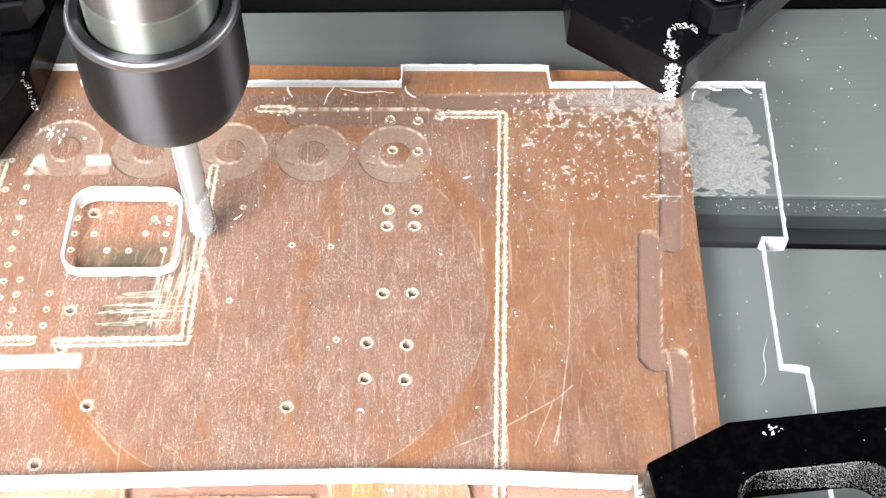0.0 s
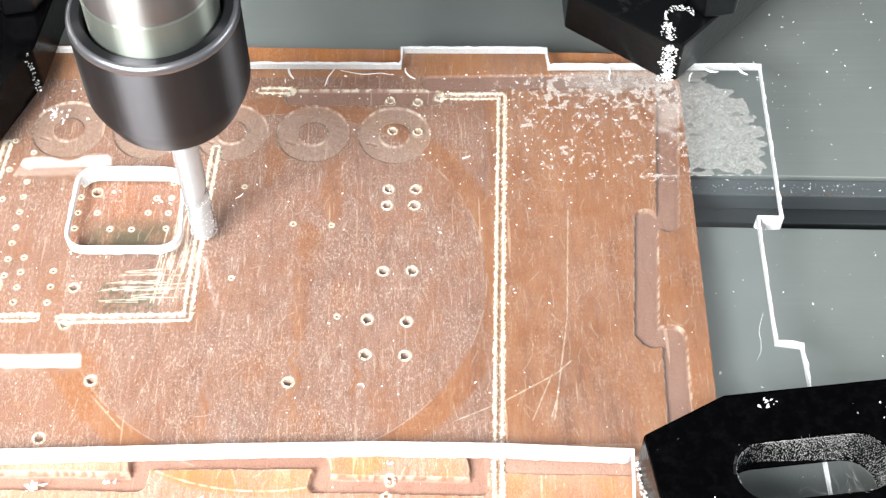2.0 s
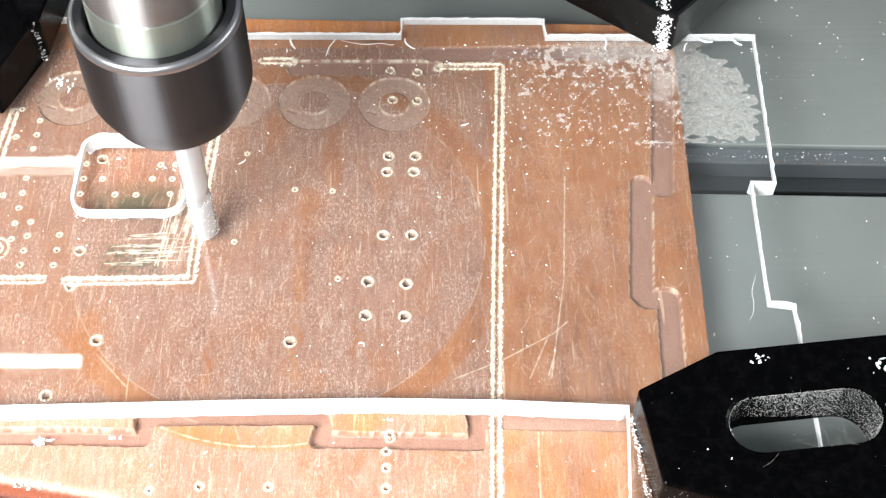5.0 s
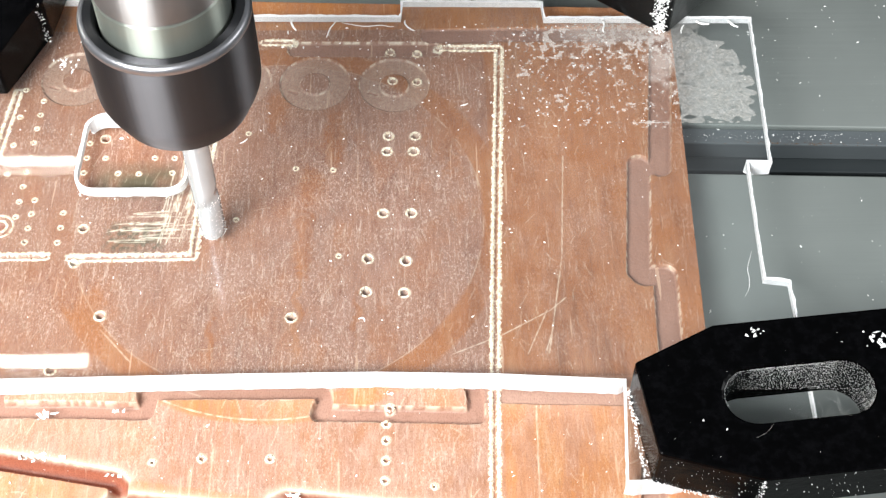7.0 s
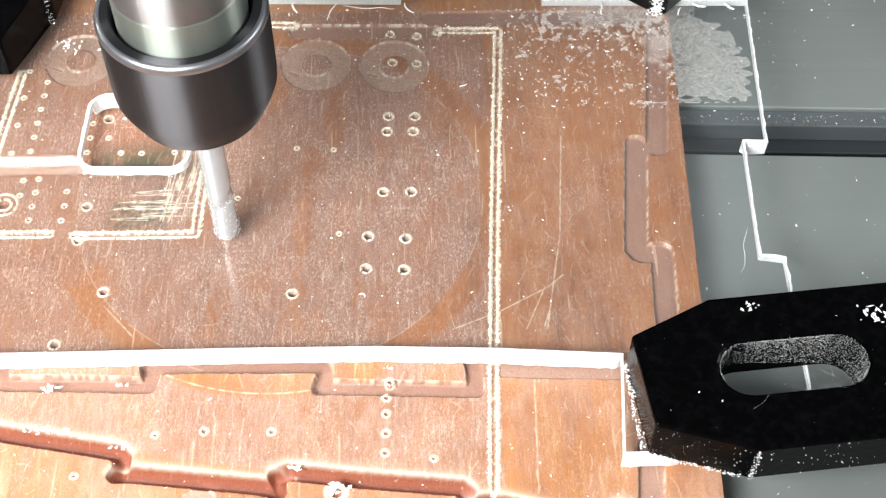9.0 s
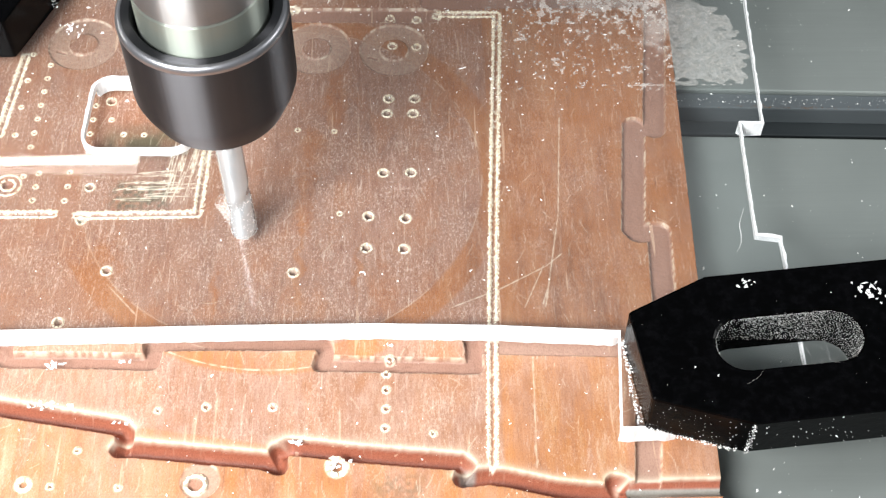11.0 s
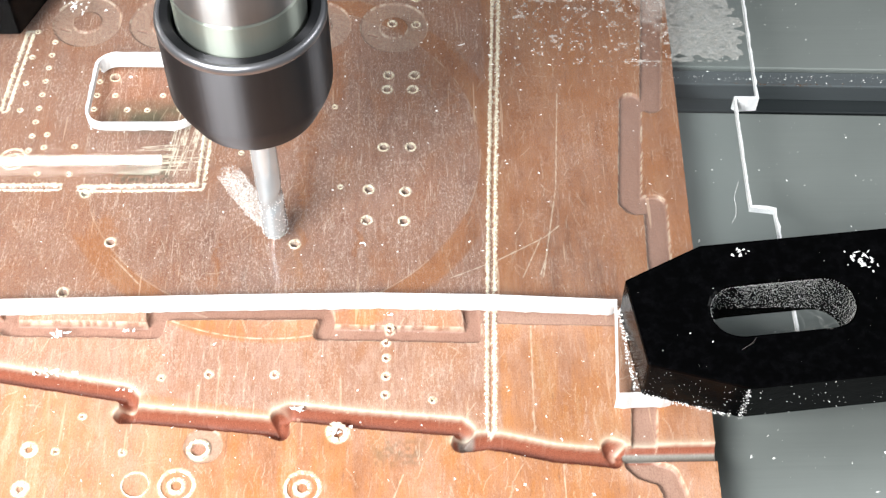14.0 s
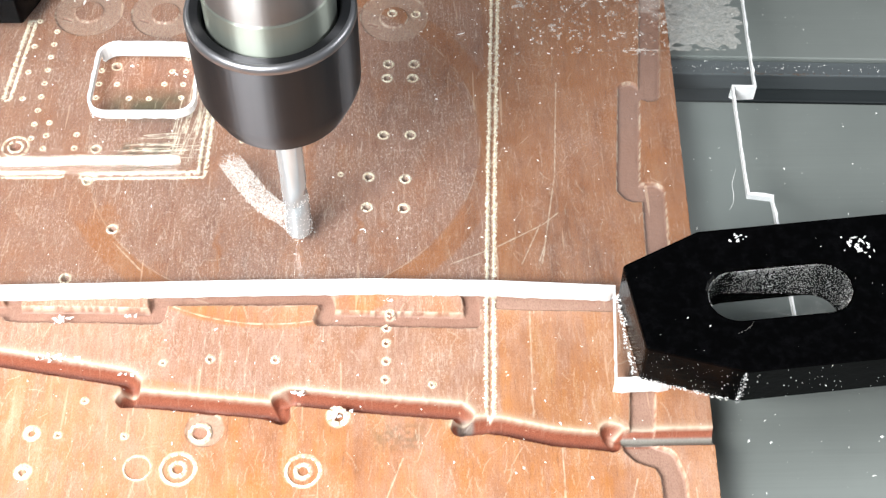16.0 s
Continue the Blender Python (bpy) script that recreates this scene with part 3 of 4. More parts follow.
def build_acrylic():
    root = new("acrylic_sheet")
    tagged(root, "clear acrylic sheet with frosted notched edges and a square window", "acrylic sheet")
    out, win = acrylic_outline(), window_outline()
    bm = bmesh.new()
    edges = []
    for pts in (out, win):
        vs = [bm.verts.new((x * MM, y * MM, 3 * MM)) for x, y in pts]
        edges += [bm.edges.new((a, b)) for a, b in zip(vs, vs[1:] + vs[:1])]
    bmesh.ops.triangle_fill(bm, use_beauty=True, edges=edges)
    top = list(bm.faces)
    ext = bmesh.ops.extrude_face_region(bm, geom=top)
    moved = [v for v in ext["geom"] if isinstance(v, bmesh.types.BMVert)]
    bmesh.ops.translate(bm, vec=(0, 0, -2.96 * MM), verts=moved)
    bm.normal_update()
    for face in bm.faces:
        face.material_index = 0 if face.calc_center_median().z > 2.9 * MM else 1
    sheet = part("clear_sheet", bm, GLASS, root)
    sheet.data.materials.append(CLEAR)
    for name, pts, sign in (("milled_edge", out, 1), ("window_edge", win, -1)):
        bm = bmesh.new()
        n = len(pts)
        dense = []
        for (x0, y0), (x1, y1) in zip(pts, pts[1:] + pts[:1]):
            k = max(1, int(math.hypot(x1 - x0, y1 - y0) / 0.8))
            dense += [(x0 + (x1 - x0) * i / k, y0 + (y1 - y0) * i / k) for i in range(k)]
        n = len(dense)
        shift = []
        for i, (x, y) in enumerate(dense):
            (xa, ya), (xb, yb) = dense[i - 1], dense[(i + 1) % n]
            L = math.hypot(xb - xa, yb - ya) or 1
            upright = abs(yb - ya) / L > 0.8 and name == "milled_edge"
            o = (0.26 if upright else 0.46) + 0.16 * noise.noise((x * 0.9, y * 0.9, 0)) + random.uniform(-0.04, 0.04)
            shift.append(((yb - ya) / L, -(xb - xa) / L, o))
        for i in range(n):
            j = (i + 1) % n
            tx = (dense[j][0] - dense[i][0]) / (math.dist(dense[i], dense[j]) or 1)
            front = abs(tx) > 0.5 if name == "window_edge" else tx > 0.3
            low = 1.75 if name == "window_edge" and dense[i][1] < 97 else (0.05 if dense[i][1] < 90 else 0.5) if front else 2.05
            quad = []
            for off, z in ((0, low), (0, 3.02), (1, 3.03), (1, low)):
                quad.append([bm.verts.new(((dense[q][0] + shift[q][0] * (shift[q][2] if off else 0.03)) * MM,
                                           (dense[q][1] + shift[q][1] * (shift[q][2] if off else 0.03)) * MM, z * MM)) for q in (i, j)])
            for a, b in zip(quad, quad[1:] + quad[:1]):
                bm.faces.new((a[0], a[1], b[1], b[0]))
        bmesh.ops.remove_doubles(bm, verts=bm.verts, dist=1e-6)
        part(name, bm, FROST, root, "white frosted milled edge")
    on_table.append(root)


build_acrylic()


# ---- clamps ----
def build_wide_clamp():
    root = new("strap_clamp")
    tagged(root, "black steel strap clamp with chamfered nose and long slot", "clamp")
    # local: nose at x = 0, body to +x
    out = [(0.5, -6.3), (11.0, -10.5), (70, -10.5), (70, 8.9), (9.6, 8.9), (0, 5.1)]
    slot = arc(12.2, -0.55, 3.3, 90, 270, 10) + arc(22.4, -0.55, 3.3, -90, 90, 10)
    bm = bmesh.new()
    edges = []
    for pts in (out, slot):
        vs = [bm.verts.new((x * MM, y * MM, 7.1 * MM)) for x, y in pts]
        edges += [bm.edges.new((a, b)) for a, b in zip(vs, vs[1:] + vs[:1])]
    bmesh.ops.triangle_fill(bm, use_beauty=True, edges=edges)
    ext = bmesh.ops.extrude_face_region(bm, geom=list(bm.faces))
    bmesh.ops.translate(bm, vec=(0, 0, -7.1 * MM), verts=[v for v in ext["geom"] if isinstance(v, bmesh.types.BMVert)])
    bmesh.ops.dissolve_limit(bm, angle_limit=0.01, verts=bm.verts, edges=bm.edges)
    sharp = [e for e in bm.edges if len(e.link_faces) == 2 and e.calc_face_angle(0) > 0.3]
    bmesh.ops.bevel(bm, geom=sharp, offset=0.35 * MM, segments=2, affect="EDGES", profile=0.5)
    part("clamp_body", bm, BLACK, root)
    # unseen block added under the rear to keep light out below the slot
    part("shade_block", prism([(37, -10.4), (69.9, -10.4), (69.9, 8.8), (37, 8.8)], -7.0, -0.02, 0.4), BLACK, root)
    root.matrix_basis = pose(25.4 * MM, 58.3 * MM, 3.06 * MM, 0, -1.2, 5.0)
    on_table.append(root)


def build_corner_clamp(out, stud, label, coat):
    root = new("corner_clamp")
    tagged(root, label, "clamp")
    root.location = (0, 0, 3.06 * MM)
    part("clamp_body", prism(out, 0, 6.9, 0.3), coat, root)
    x, y = stud
    move = Matrix.Translation((x * MM, y * MM, 0))
    bm = lathe([(0, 7)] + [(2.6 + 0.35 * (i % 2), 7 + 0.5 * i) for i in range(1, 36)] + [(0, 25)], 24)
    bm.transform(move)
    part("threaded_stud", bm, DARKSTEEL, root, "dark threaded stud")
    bm = prism([(4.0 * math.cos(radians(60 * i + 10)), 4.0 * math.sin(radians(60 * i + 10))) for i in range(6)], 6.95, 12.0, 0.4)
    bm.transform(move)
    part("hex_nut", bm, DARKSTEEL, root, "dark hexagon nut")
    on_table.append(root)


build_wide_clamp()
build_corner_clamp([(33.9, 121.2), (36.3, 120.3), (56, 140), (56, 178), (22, 178), (22, 130.4)], (41.3, 128.8),
                   "black steel clamp with chip-crusted pointed nose on the acrylic", GREYLIT)
build_corner_clamp([(-110, 109.4), (-53.2, 109.9), (-49.7, 119.4), (-48.7, 120.2), (-46.6, 136), (-60, 150), (-110, 150)], (-51.7, 130.2),
                   "black steel clamp gripping the corner of the acrylic", BLACK)


# ---- spindle ----
def build_spindle():
    root = new("spindle")
    tagged(root, "spinning spindle with dark collet nut and slim bright end mill", "spindle")
    part("collet_nut", lathe([(2.2, 24.9), (6.2, 24.9), (6.9, 25.15), (7.4, 25.6), (8.52, 28.2), (8.84, 29.2), (8.88, 29.8), (8.88, 39.2), (8.82, 39.5), (8.66, 39.75), (8.42, 39.87), (7.4, 39.9), (7.2, 39.6), (7.1, 34.0), (2.2, 34.0)]),
         NUT, root, "dark round collet nut", True)
    # rim bevel as its own ring, highlight put into its colour
    part("nut_rim", lathe([(8.87, 38.95), (8.905, 39.05), (8.905, 39.25), (8.83, 39.55), (8.67, 39.79), (8.42, 39.91), (8.3, 39.915), (8.25, 39.88)]), RIM, root, "edge of the nut, its highlight put into a brighter colour", True)
    part("spindle_shaft", lathe([(0, 43.6), (6.72, 43.6), (6.72, 43.9), (6.8, 44.05), (6.8, 48.3), (6.68, 48.5), (6.68, 48.8), (6.95, 49.1), (7.1, 49.6), (7.1, 75), (0, 75)]), STEEL, root, "bright turned steel spindle shaft", True)
    part("threaded_collar", lathe([(0, 33), (6.8, 33), (6.8, 43.3), (6.66, 43.5), (6.4, 43.55), (0, 43.55)]), COLLAR, root, "pale greenish steel collar in the nut", True)
    # added out of view so the sheet mirrors something dark above the shaft
    part("reflection_blocker", lathe([(0, 55.6), (13.5, 55.6), (14, 56.1), (14, 110), (0, 110)]), DARK, root, "unseen dark cylinder added to darken the reflection in the sheet", True)
    bm = lathe([(1.58, 13.2), (1.58, 30), (0, 30)], 40)
    n, turns = 40, 60
    rings = []
    for k in range(turns + 1):
        z = 1.0 + 12.2 * k / turns
        tw = 2 * math.pi * k / turns * 1.5
        ring = []
        for i in range(n):
            a = 2 * math.pi * i / n
            r = 1.58 - 0.20 * max(0.0, math.cos(a)) ** 2 * (1 if k < turns - 6 else (turns - k) / 6)
            ring.append(bm.verts.new((r * math.cos(a + tw) * MM, r * math.sin(a + tw) * MM, z * MM)))
        rings.append(ring)
    for a, b in zip(rings, rings[1:]):
        for i in range(n):
            bm.faces.new((a[i], a[(i + 1) % n], b[(i + 1) % n], b[i]))
    bm.faces.new(rings[0][::-1])
    part("end_mill", bm, CARBIDE, root, "bright end mill with powdery flutes", True)
    rng = np.random.RandomState(3)
    bm = bmesh.new()
    for _ in range(900):
        a, z = rng.rand() * 6.28, 0.9 + 7.5 * rng.rand() ** 2.0
        r, s = 1.45 + 0.2 * rng.rand(), 0.03 + 0.08 * rng.rand()
        vs = [bm.verts.new(((r * math.cos(a) + rng.uniform(-s, s)) * MM, (r * math.sin(a) + rng.uniform(-s, s)) * MM, (z + rng.uniform(-s, s)) * MM)) for _ in range(4)]
        for f in ((0, 1, 2), (0, 2, 3), (0, 3, 1), (1, 3, 2)):
            bm.faces.new([vs[i] for i in f])
    part("clinging_swarf", bm, SWARF, root, "white powder clinging to the cutter")
    return root


spindle = build_spindle()


# ---- light bars on the spindle carriage, seen as reflections in the sheet ----
def build_light_bar(y, dots, wide=0.75, glow=GLOW):
    root = new("led_light_bar")
    tagged(root, "slim glowing LED light bar on the spindle carriage", "light bar")
    if dots:
        for i in range(60):
            x, y = -1.9 * (i // 2) - 1.0, 0.9 if i % 2 else -0.9
            part("led", prism([(x - 0.5, y - 0.5), (x + 0.5, y - 0.5), (x + 0.5, y + 0.5), (x - 0.5, y + 0.5)], -0.4, 0.4), DIM, root)
    else:
        part("diffuser", prism([(-68, -wide), (0, -wide), (0, wide), (-68, wide)], -0.5, 0.5, 0.2), glow, root)
    part("housing", prism([(-70, -1.0), (1, -1.0), (1, 1.0), (-70, 1.0)], 0.55, 4, 0.4), DARK, root)
    root.location = (-51.6 * MM, y * MM, 50 * MM)
    return root, y


bars = [build_light_bar(148.7, False), build_light_bar(126.6, True), build_light_bar(108.6, False, 1.0), build_light_bar(146.6, False, 0.5, DIM)]


# ---- surroundings ----
def build_surroundings():
    bm = prism([(-700, -500), (700, -500), (700, 700), (-700, 700)], -62, -60)
    tagged(new("floor", mesh_of("floor", bm, DARK)), "dark workbench under the machine", "workbench", kind="structure")
    bm = prism([(-250, 200), (250, 200), (250, 215), (-250, 215)], -60, 60, 1.0)
    tagged(new("wall_back", mesh_of("wall_back", bm, DARK)), "dark rear frame plate of the machine", "machine frame", kind="structure")


build_surroundings()


def build_swarf_dust():
    """Fine chips on the sheet, the table and the clamps."""
    rng = np.random.RandomState(5)

    def chips(name, label, places, m=None, mat=SWARF):
        bm = bmesh.new()
        for x, y, z, size in places:
            a = rng.rand() * 6.28
            L, W = size * (0.5 + 0.8 * rng.rand()), size * (0.25 + 0.5 * rng.rand())
            ca, sa = math.cos(a), math.sin(a)
            pts = []
            for u, v in ((-L, 0), (-L * .2, -W), (L, -W * .3), (L * .3, W)):
                k = 0.5 + 0.9 * rng.rand()
                pts.append(bm.verts.new(((x + (u * ca - v * sa) * k) * MM, (y + (u * sa + v * ca) * k) * MM, z * MM)))
            tip = bm.verts.new((x * MM, y * MM, (z + size * 0.5) * MM))
            for i in range(4):
                bm.faces.new((pts[i], pts[(i + 1) % 4], tip))
            bm.faces.new(pts[::-1])
        ob = new(name, mesh_of(name, bm, mat))
        if m:
            ob.matrix_basis = m
        tagged(ob, label, "swarf", kind="stuff")
        on_table.append(ob)

    # a crust of fine powder at the back corner of the sheet
    s = 0.09
    xs, ys = np.arange(11, 48, s), np.arange(103, 122.2, s)
    X, Y = np.meshgrid(xs, ys)
    big, mid, flake = value_noise(X, Y, 0.22, 21), value_noise(X, Y * 1.5, 0.8, 22), value_noise(X * 1.3, Y, 1.9, 23)
    cell, grit = value_noise(X, Y * 1.2, 5.6, 24), value_noise(X, Y, 9.0, 25)
    lace = np.clip((1 - np.abs(value_noise(X, Y * 1.6, 2.6, 26) - 0.5) * 2 - 0.72) * 4, 0, 1)
    shore = np.interp(Y, (103, 104.5, 108, 111, 116, 119, 122), (44.2, 45.8, 47.2, 46.6, 45.2, 42.5, 40.0)) + (mid - 0.5) * 3.0 + (flake - 0.5) * 1.2
    lower = 104.0 + np.clip(mid - 0.45, 0, 1) * 2.4
    film = np.clip((shore - X) / 0.3, 0, 1) * np.clip((Y - lower) / 0.25, 0, 1) * (X > 36.0)
    rim = film * np.clip(1 - (shore - X) / 0.45, 0, 1) + film * np.clip(1 - (Y - lower) / 0.4, 0, 1)
    holes = np.clip((0.22 - mid) * 8, 0, 1)
    on_table_side = film * (0.16 + 0.15 * np.clip((cell - 0.40) * 3, 0, 1) * (0.3 + 1.1 * grit) + 0.06 * lace * grit + 0.14 * rim) * (1 - 0.5 * holes) * np.interp(Y, (103, 118, 122), (1, 1, 0.45))
    dense = np.interp(X, (11, 15, 22, 30, 37), (0.06, 0.18, 0.36, 0.40, 0.42)) * np.interp(Y, (103, 105, 112, 117, 121, 122), (0.2, 0.36, 0.55, 1.05, 1.1, 0.6)) * (0.55 + 0.9 * big)
    flakes = np.clip((0.50 * flake + 0.22 * mid + 0.28 * cell - (0.73 - 0.60 * dense)) * 12, 0, 1) * (0.45 + 0.5 * grit)
    veil = 0.30 * np.clip((Y - 117.8) / 2 + mid - 0.5, 0, 1) * np.clip((X - 19) / 6, 0, 1) * (0.5 + cell * 0.7)
    veil = np.maximum(veil, 0.26 * np.clip(1.3 - np.hypot((X - 34.5) / 2.6, (Y - 114.5) / 3.6) + (mid - 0.5), 0, 1))
    line = 0.5 * np.clip(1 - np.abs(Y - 104.0) / 0.12, 0, 1) * np.clip((flake - 0.35) * 5, 0, 1) * np.clip((X - 26) / 6, 0, 1) * (X < 44)
    cover = np.clip(np.where(X > 36.4, on_table_side, np.maximum(flakes * 0.52, veil)), 0, 0.9)
    cover = np.maximum(cover, line)
    ny, nx = X.shape
    idx = np.arange(ny * nx).reshape(ny, nx)
    quads = np.stack([idx[:-1, :-1], idx[:-1, 1:], idx[1:, 1:], idx[1:, :-1]], -1).reshape(-1, 4)
    quads = quads[cover.ravel()[quads].max(1) > 0.03]
    used, quads = np.unique(quads, return_inverse=True)
    co = np.stack([X, Y, 3.05 + 0.07 * cover], -1).reshape(-1, 3)[used] * MM
    me = bpy.data.meshes.new("powder_crust")
    me.from_pydata(co.tolist(), [], quads.reshape(-1, 4).tolist())
    at_cover = me.attributes.new("cover", "FLOAT", "POINT")
    at_cover.data.foreach_set("value", cover.ravel()[used].astype(np.float32))
    me.materials.append(CRUST)
    ob = new("powder_crust", me)
    tagged(ob, "pale crust of acrylic powder on the clear sheet", "powder", kind="stuff")
    on_table.append(ob)
    pl = []
    for _ in range(110):
        x, y = rng.uniform(13, 36), rng.uniform(104, 122)
        pl.append((x, y, 3.03, 0.07 + 0.20 * rng.rand() ** 2))
    for _ in range(150):
        pl.append((rng.normal(6, 9), rng.normal(112, 7), 3.03, 0.05 + 0.18 * rng.rand() ** 2))
    for _ in range(40):
        pl.append((12.2 + rng.normal(0, 1.0), rng.uniform(84, 119), 3.03, 0.07 + 0.2 * rng.rand() ** 2))
    for _ in range(520):
        pl.append((rng.uniform(-55, 36), rng.uniform(67.5, 122), 3.03, 0.035 + 0.24 * rng.rand() ** 4))
    for _ in range(60):
        pl.append((rng.uniform(-50, 18), rng.uniform(118, 123), 3.03, 0.1 + 0.3 * rng.rand() ** 2))
    for _ in range(18):
        pl.append((rng.normal(-46, 1.3), rng.normal(115.5, 1.0), 3.03, 0.15 + 0.28 * rng.rand()))
    pl += [(rng.uniform(-42, -29.5), 93.6 - 1.3 * rng.rand() ** 2, 3.03, 0.05 + 0.16 * rng.rand() ** 2) for _ in range(150)]
    pl = [q for q in pl if q[1] < 122.4 and not (-43 < q[0] < -28.4 and 93.8 < q[1] < 107.2)]
    chips("swarf_on_sheet", "loose white acrylic chips scattered on the sheet", pl)
    # chips on the strap clamp, and fuzz in its slot
    m = pose(25.4 * MM, 58.3 * MM, 3.06 * MM, 0, -1.2, 5.0)
    pl = [(rng.uniform(1, 45), rng.uniform(-8, 8), 7.12, 0.03 + 0.13 * rng.rand() ** 4) for _ in range(70)]
    pl += [(rng.normal(27.5, 1.2), rng.normal(4.6, 0.8), 7.12, 0.15 + 0.3 * rng.rand()) for _ in range(22)]
    pl += [(rng.normal(14, 0.8), rng.normal(7.4, 0.3), 7.12, 0.15 + 0.2 * rng.rand()) for _ in range(9)]
    pl = [q for q in pl if not (8.5 < q[0] < 26 and -4.7 < q[1] < 2.3)]
    for _ in range(8000):
        a = (rng.uniform(-30, 90) if rng.rand() < 0.75 else rng.uniform(90, 200)) if rng.rand() < 0.45 else 90
        x = 12.2 + 10.2 * rng.rand() ** 0.8
        cx, cy = x, -0.55 + 3.25
        if a < 90:
            cx, cy = 22.4 + 3.25 * math.cos(radians(a)), -0.55 + 3.25 * math.sin(radians(a))
        elif a > 90:
            cx, cy = 12.2 + 3.25 * math.cos(radians(a)), -0.55 + 3.25 * math.sin(radians(a))
        pl.append((cx, cy, 7.0 - (4.6 + 2.2 * max(0.0, cx - 13) / 12) * rng.rand() ** (1.9 - 0.07 * max(0.0, cx - 13)), 0.012 + 0.048 * rng.rand() ** 3))
    for _ in range(180):
        pl.append((rng.uniform(0.0, 0.3) - 0.25, rng.uniform(-6.2, 5), rng.uniform(0, 3) * rng.rand(), 0.06 + 0.16 * rng.rand()))
        pl.append((rng.uniform(0, 10), 0, 0.1, 0.06 + 0.14 * rng.rand() ** 2))
        pl[-1] = (pl[-1][0], -6.3 - pl[-1][0] * 0.4, 0.1 + 0.8 * rng.rand(), pl[-1][3])
    for _ in range(130):
        x = rng.uniform(11, 45)
        pl.append((x, -10.55, rng.uniform(0.3, 6.8), 0.03 + 0.14 * rng.rand() ** 3))
        x = rng.uniform(0.5, 11)
        pl.append((x, -6.35 - (x - 0.5) * 0.4, rng.uniform(0.2, 6.5), 0.02 + 0.07 * rng.rand() ** 3))
        pl.append((rng.normal(11.0, 0.2), -10.55, rng.uniform(0.0, 6.8), 0.03 + 0.12 * rng.rand() ** 2))
    chips("swarf_on_clamp", "white acrylic fuzz and chips on the black strap clamp", pl, m)
    # packed swarf on the nose of the corner clamp
    pl = [(34.9 + rng.normal(0, 0.55) - 0.02 * z, 120.35 + rng.normal(0, 0.25), 3.1 + z, 0.12 + 0.25 * rng.rand()) for z in rng.uniform(0, 7.2, 260)]
    pl += [(34.6 + rng.normal(0, 0.5), y, 10.0, 0.12 + 0.2 * rng.rand()) for y in rng.uniform(121, 124.5, 90)]
    pl += [(36.4 + 2.0 * math.cos(a), 125.2 + 1.5 * math.sin(a), 10.0 + rng.rand(), 0.1 + 0.12 * rng.rand()) for a in rng.uniform(0.2, 3.6, 110)]
    pl += [(rng.uniform(23, 45), rng.uniform(133.5, 144), 9.98, 0.05 + 0.15 * rng.rand() ** 3) for _ in range(60)]
    pl = [q for q in pl if q[2] < 9.9 or q[1] > 121 + abs(q[0] - 35) * 0.85]
    pl += [(-49.3 + rng.normal(0, 0.18) - 0.02 * z, 119.8 + rng.normal(0, 0.25), 3.2 + z, 0.05 + 0.12 * rng.rand()) for z in rng.uniform(0, 6.8, 90)]
    chips("swarf_on_nose", "white swarf packed on the nose of the black clamp", pl)
    pl = [(rng.uniform(38, 80), rng.uniform(20, 144), -4.97, 0.05 + 0.30 * rng.rand() ** 4) for _ in range(560)]
    pl = [q for q in pl if not 100 < q[1] < 112]
    pl += [(x, 108.6 - (x - 50) * 0.033 + rng.normal(0, 0.5), -5.57, 0.04 + 0.16 * rng.rand() ** 2.5) for x in rng.uniform(37, 75, 190)]
    chips("rust_specks", "brown rust specks along the steel slot ledge",
          [(x, 107.45 - (x - 50) * 0.033 + rng.normal(0, 0.12), -5.58, 0.04 + 0.10 * rng.rand()) for x in rng.normal(54, 5, 120)], None, RUST)
    chips("swarf_on_table", "white acrylic chips on the aluminium table", pl)
    pl = [(rng.uniform(-50, 34), rng.uniform(25, 64), 0.05, 0.07 + 0.25 * rng.rand() ** 3) for _ in range(240)]
    for cx, cy, n, s in ((-37.7, 104.7, 5, 0.4), (-32.9, 102.8, 1, 0.2), (-31.9, 102.8, 2, 0.25), (-30.4, 102.6, 2, 0.3), (-42.5, 58.0, 26, 1.0), (-33.0, 55.6, 8, 0.5), (-13.0, 52.6, 12, 0.5), (-8.4, 49.8, 16, 0.7), (-42.3, 63.2, 14, 0.7), (-34.0, 63.6, 8, 0.4), (-2.6, 65.5, 8, 0.4), (3.8, 66.0, 6, 0.5)):
        pl += [(rng.normal(cx, s), rng.normal(cy, s * 0.35), 0.1, 0.14 + 0.38 * rng.rand() ** 2) for _ in range(n)]
    chips("swarf_on_board", "white acrylic chips on the bare bakelite", pl)


build_swarf_dust()


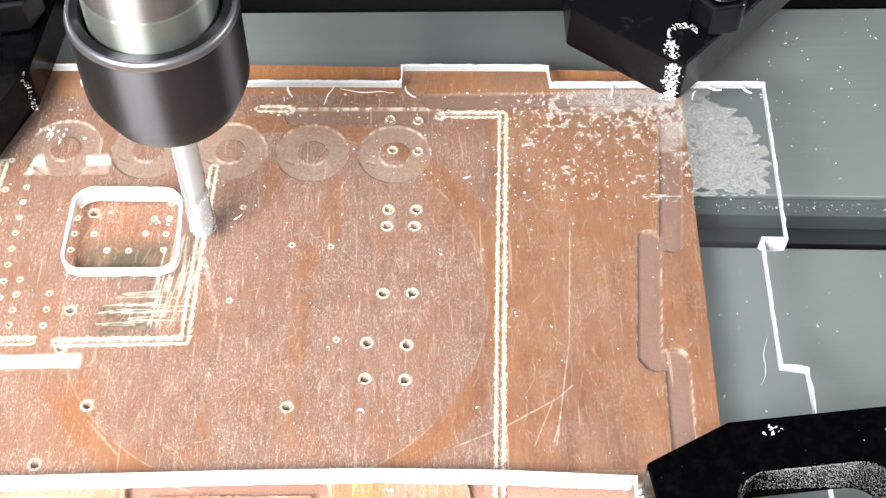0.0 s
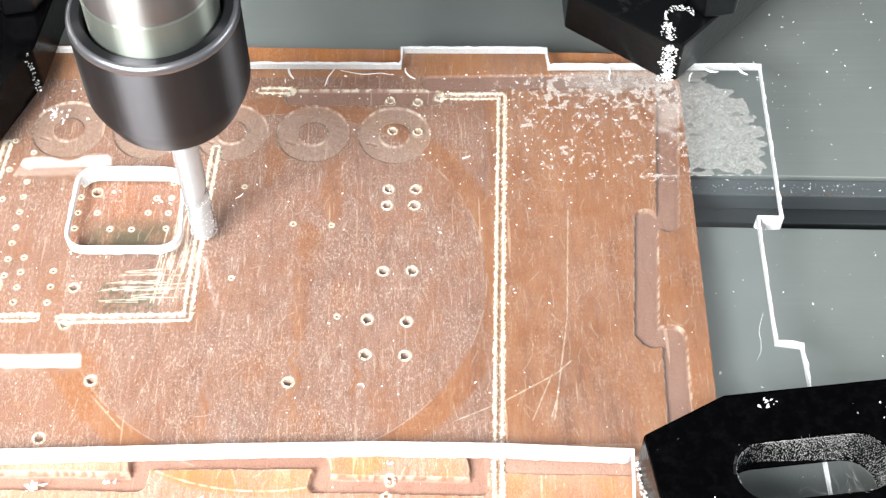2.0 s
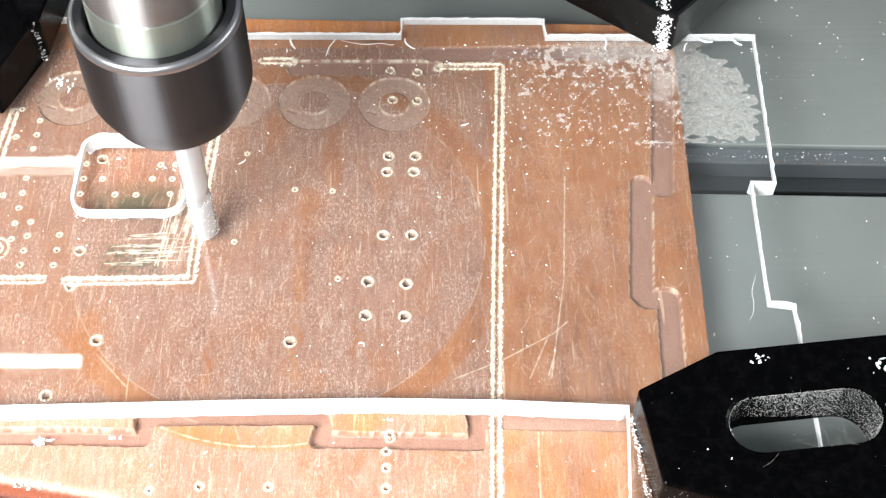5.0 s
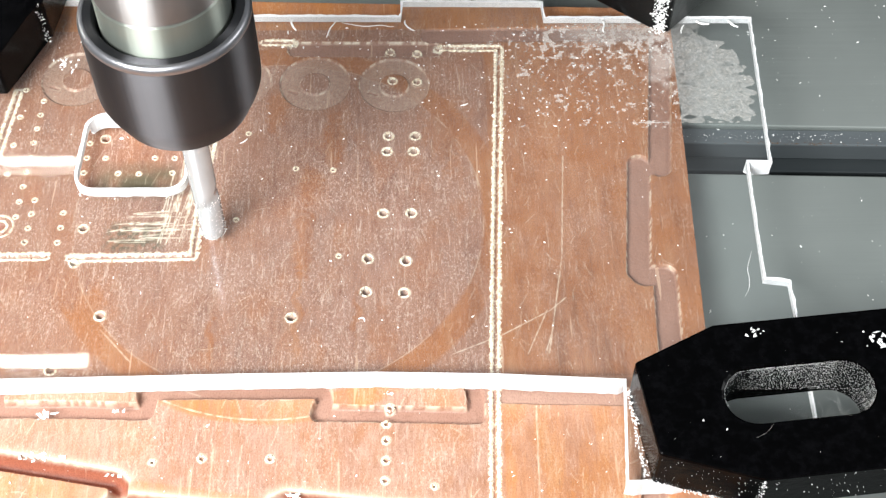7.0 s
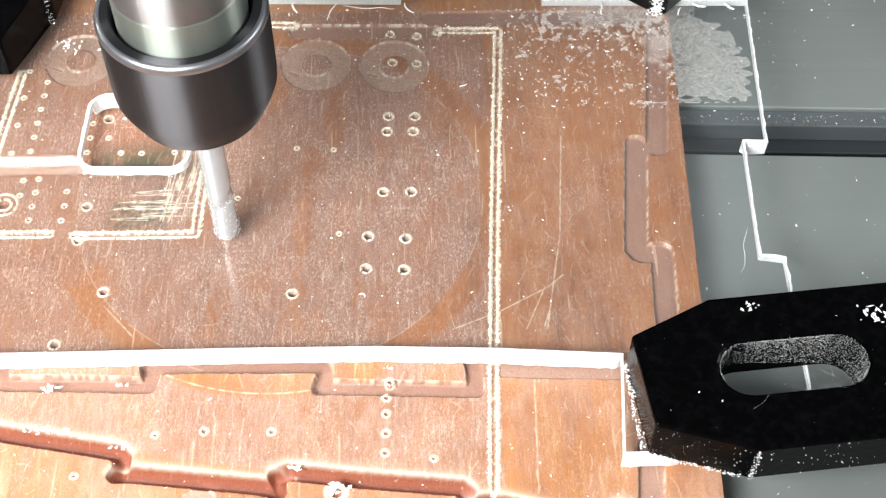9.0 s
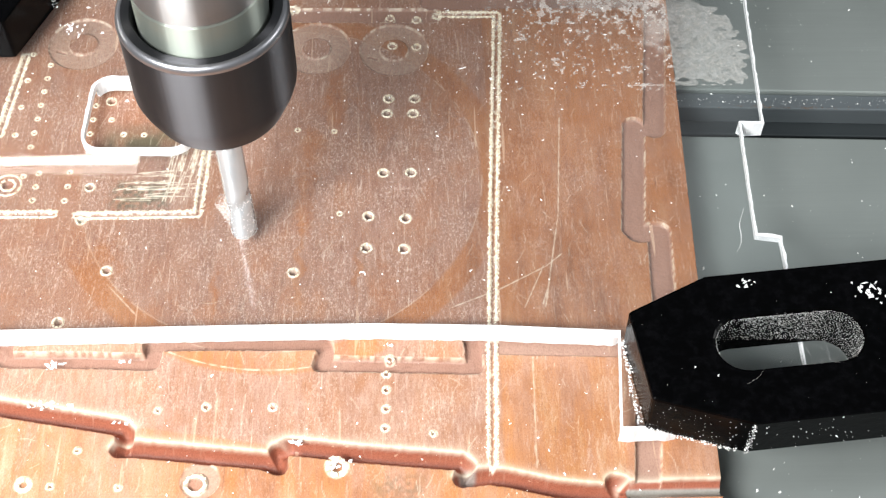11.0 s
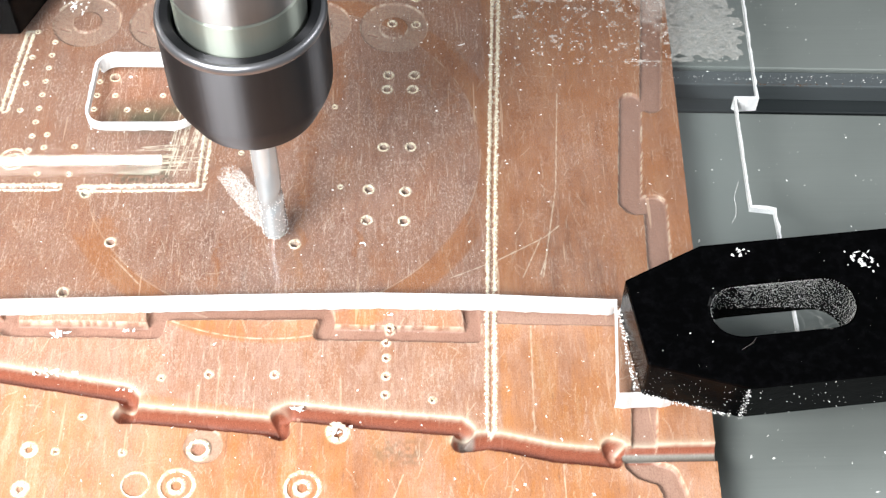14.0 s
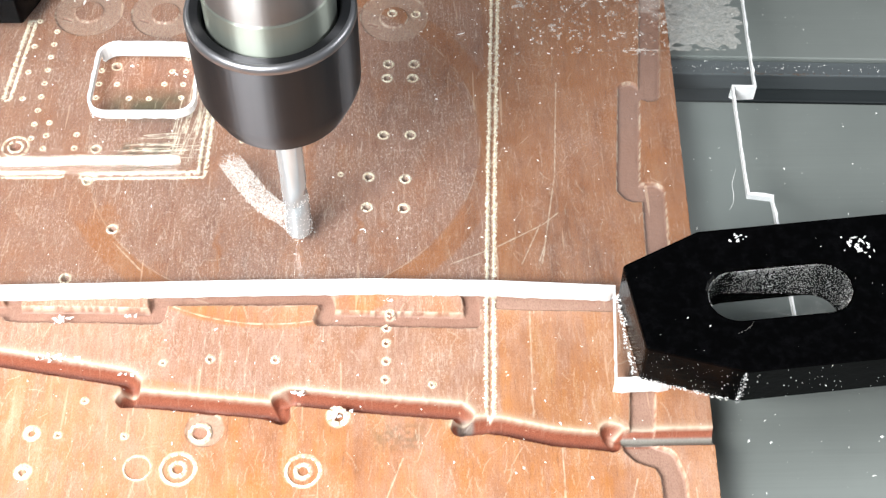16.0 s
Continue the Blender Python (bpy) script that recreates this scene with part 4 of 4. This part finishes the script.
def build_threads():
    """Curled threads of swarf on the sheet and in the clamp slot."""
    rng = np.random.RandomState(17)

    def thread(x, y, z, angle, length, bend, fat, mat=SWARF):
        bm = bmesh.new()
        n, rings, a = 14, [], radians(angle)
        for i in range(n):
            a += bend / n + rng.normal(0, 0.12)
            x += length / n * math.cos(a)
            y += length / n * math.sin(a)
            r = fat * (0.5 + 0.5 * math.sin(math.pi * (i + 0.5) / n))
            rings.append([bm.verts.new(((x - r * math.sin(a) * math.cos(q)) * MM, (y + r * math.cos(a) * math.cos(q)) * MM, (z + r + r * math.sin(q)) * MM))
                          for q in (0, 1.57, 3.14, 4.71)])
        for p, q in zip(rings, rings[1:]):
            for i in range(4):
                bm.faces.new((p[i], p[(i + 1) % 4], q[(i + 1) % 4], q[i]))
        bm.faces.new(rings[0])
        bm.faces.new(rings[-1][::-1])
        ob = new("swarf_thread", mesh_of("swarf_thread", bm, mat, smooth=True))
        tagged(ob, "thin curled white thread of acrylic swarf", "swarf", "threads of swarf")
        on_table.append(ob)

    for x, y, ang, length, bend, fat in ((-16, 123.4, -95, 2.4, 0.2, 0.16), (-9.6, 123.3, -130, 3.8, 0.9, 0.10), (-9.6, 123.0, -20, 8.0, 0.1, 0.07), (-0.2, 123.2, -110, 2.8, 1.6, 0.13),
                                         (27.5, 123, -85, 2.6, 0.3, 0.15), (40.5, 122.6, -60, 2.2, 0.8, 0.2), (45, 122.6, -75, 2.0, 0.6, 0.2), (42.6, 83.5, -118, 7.5, -0.5, 0.03),
                                         (38.9, 121.8, -130, 1.8, 0.6, 0.12), (6.9, 107.2, -20, 1.2, 1.2, 0.10), (-22, 101, 20, 1.4, 0.8, 0.10), (-6.2, 73.8, 60, 1.2, -3.2, 0.10)):
        thread(x, y, 3.05, ang, length, bend, fat)
    for _ in range(26):
        x = rng.uniform(38, 50)
        thread(x, 54.6 + 0.09 * (x - 34) + rng.uniform(-0.6, 1.4), 10.3 + rng.rand() * 0.3, rng.uniform(0, 360), rng.uniform(2, 4), rng.uniform(-2.5, 2.5), 0.007, FRESH)
    for _ in range(44):
        x = rng.uniform(41, 51.5)
        thread(x, 61.5 + 0.09 * (x - 34) + rng.uniform(-0.5, 0.9), 10.3 + rng.rand() * 0.2, rng.uniform(20, 120), rng.uniform(1.0, 2.2), rng.uniform(-2, 2), 0.007, FRESH)


build_threads()


# ---- the cut: frosted crumbs that the cutter throws up along its path ----
def at(rows, t, col=1):
    return float(np.interp(t, [r[0] for r in rows], [r[col] for r in rows]))


def build_cut():
    rng = np.random.RandomState(11)
    made = []
    t = 8.75
    while t < 16.0:
        x, y = at(SPINDLE, t), TOOL_Y - at(TABLE, t)
        bm = bmesh.new()
        for i in range(190):
            r, a = 1.5 * math.sqrt(rng.rand()) if i < 140 else rng.normal(1.5, 0.08), rng.rand() * 6.28
            cx, cy, s = r * math.cos(a), r * math.sin(a), 0.045 + 0.10 * rng.rand()
            vs = [bm.verts.new(((cx + rng.uniform(-s, s)) * MM, (cy + rng.uniform(-s, s)) * MM, rng.uniform(-0.04, 0.07) * MM)) for _ in range(4)]
            for f in ((0, 1, 2), (0, 2, 3), (0, 3, 1), (1, 3, 2)):
                bm.faces.new([vs[i] for i in f])
        ob = new("swarf_clump", mesh_of("swarf_clump", bm, FRESH))
        tagged(ob, "white frosted acrylic crumbs in the fresh cut", "swarf", "crumbs along the cut")
        made.append((ob, t, x, y))
        t += 0.2
    return made


cut = build_cut()


def motions():
    for ob in on_table:
        base = ob.matrix_basis.copy()
        walk(ob, [(t, Matrix.Translation((0, d * MM, 0)) @ base) for t, d in TABLE])
    walk(spindle, [(t, pose((x - 0.1) * MM, TOOL_Y * MM, (z + 1.0) * MM, 0, -0.35, 0)) for t, x, z in SPINDLE])
    for ob, y in bars:
        walk(ob, [(t, pose((x - 26.0) * MM, y * MM, 50 * MM)) for t, x, _ in SPINDLE])
    for ob, t0, x, y in cut:
        times = sorted({*(t for t, _ in TABLE), round(t0, 2), round(t0 + 0.2, 2)})
        times = [t for t in times if t <= 16.0]
        walk(ob, [(t, pose(x * MM, (y + at(TABLE, t)) * MM, (3.05 if t > t0 + 0.1 else -2.5) * MM)) for t in times])


motions()
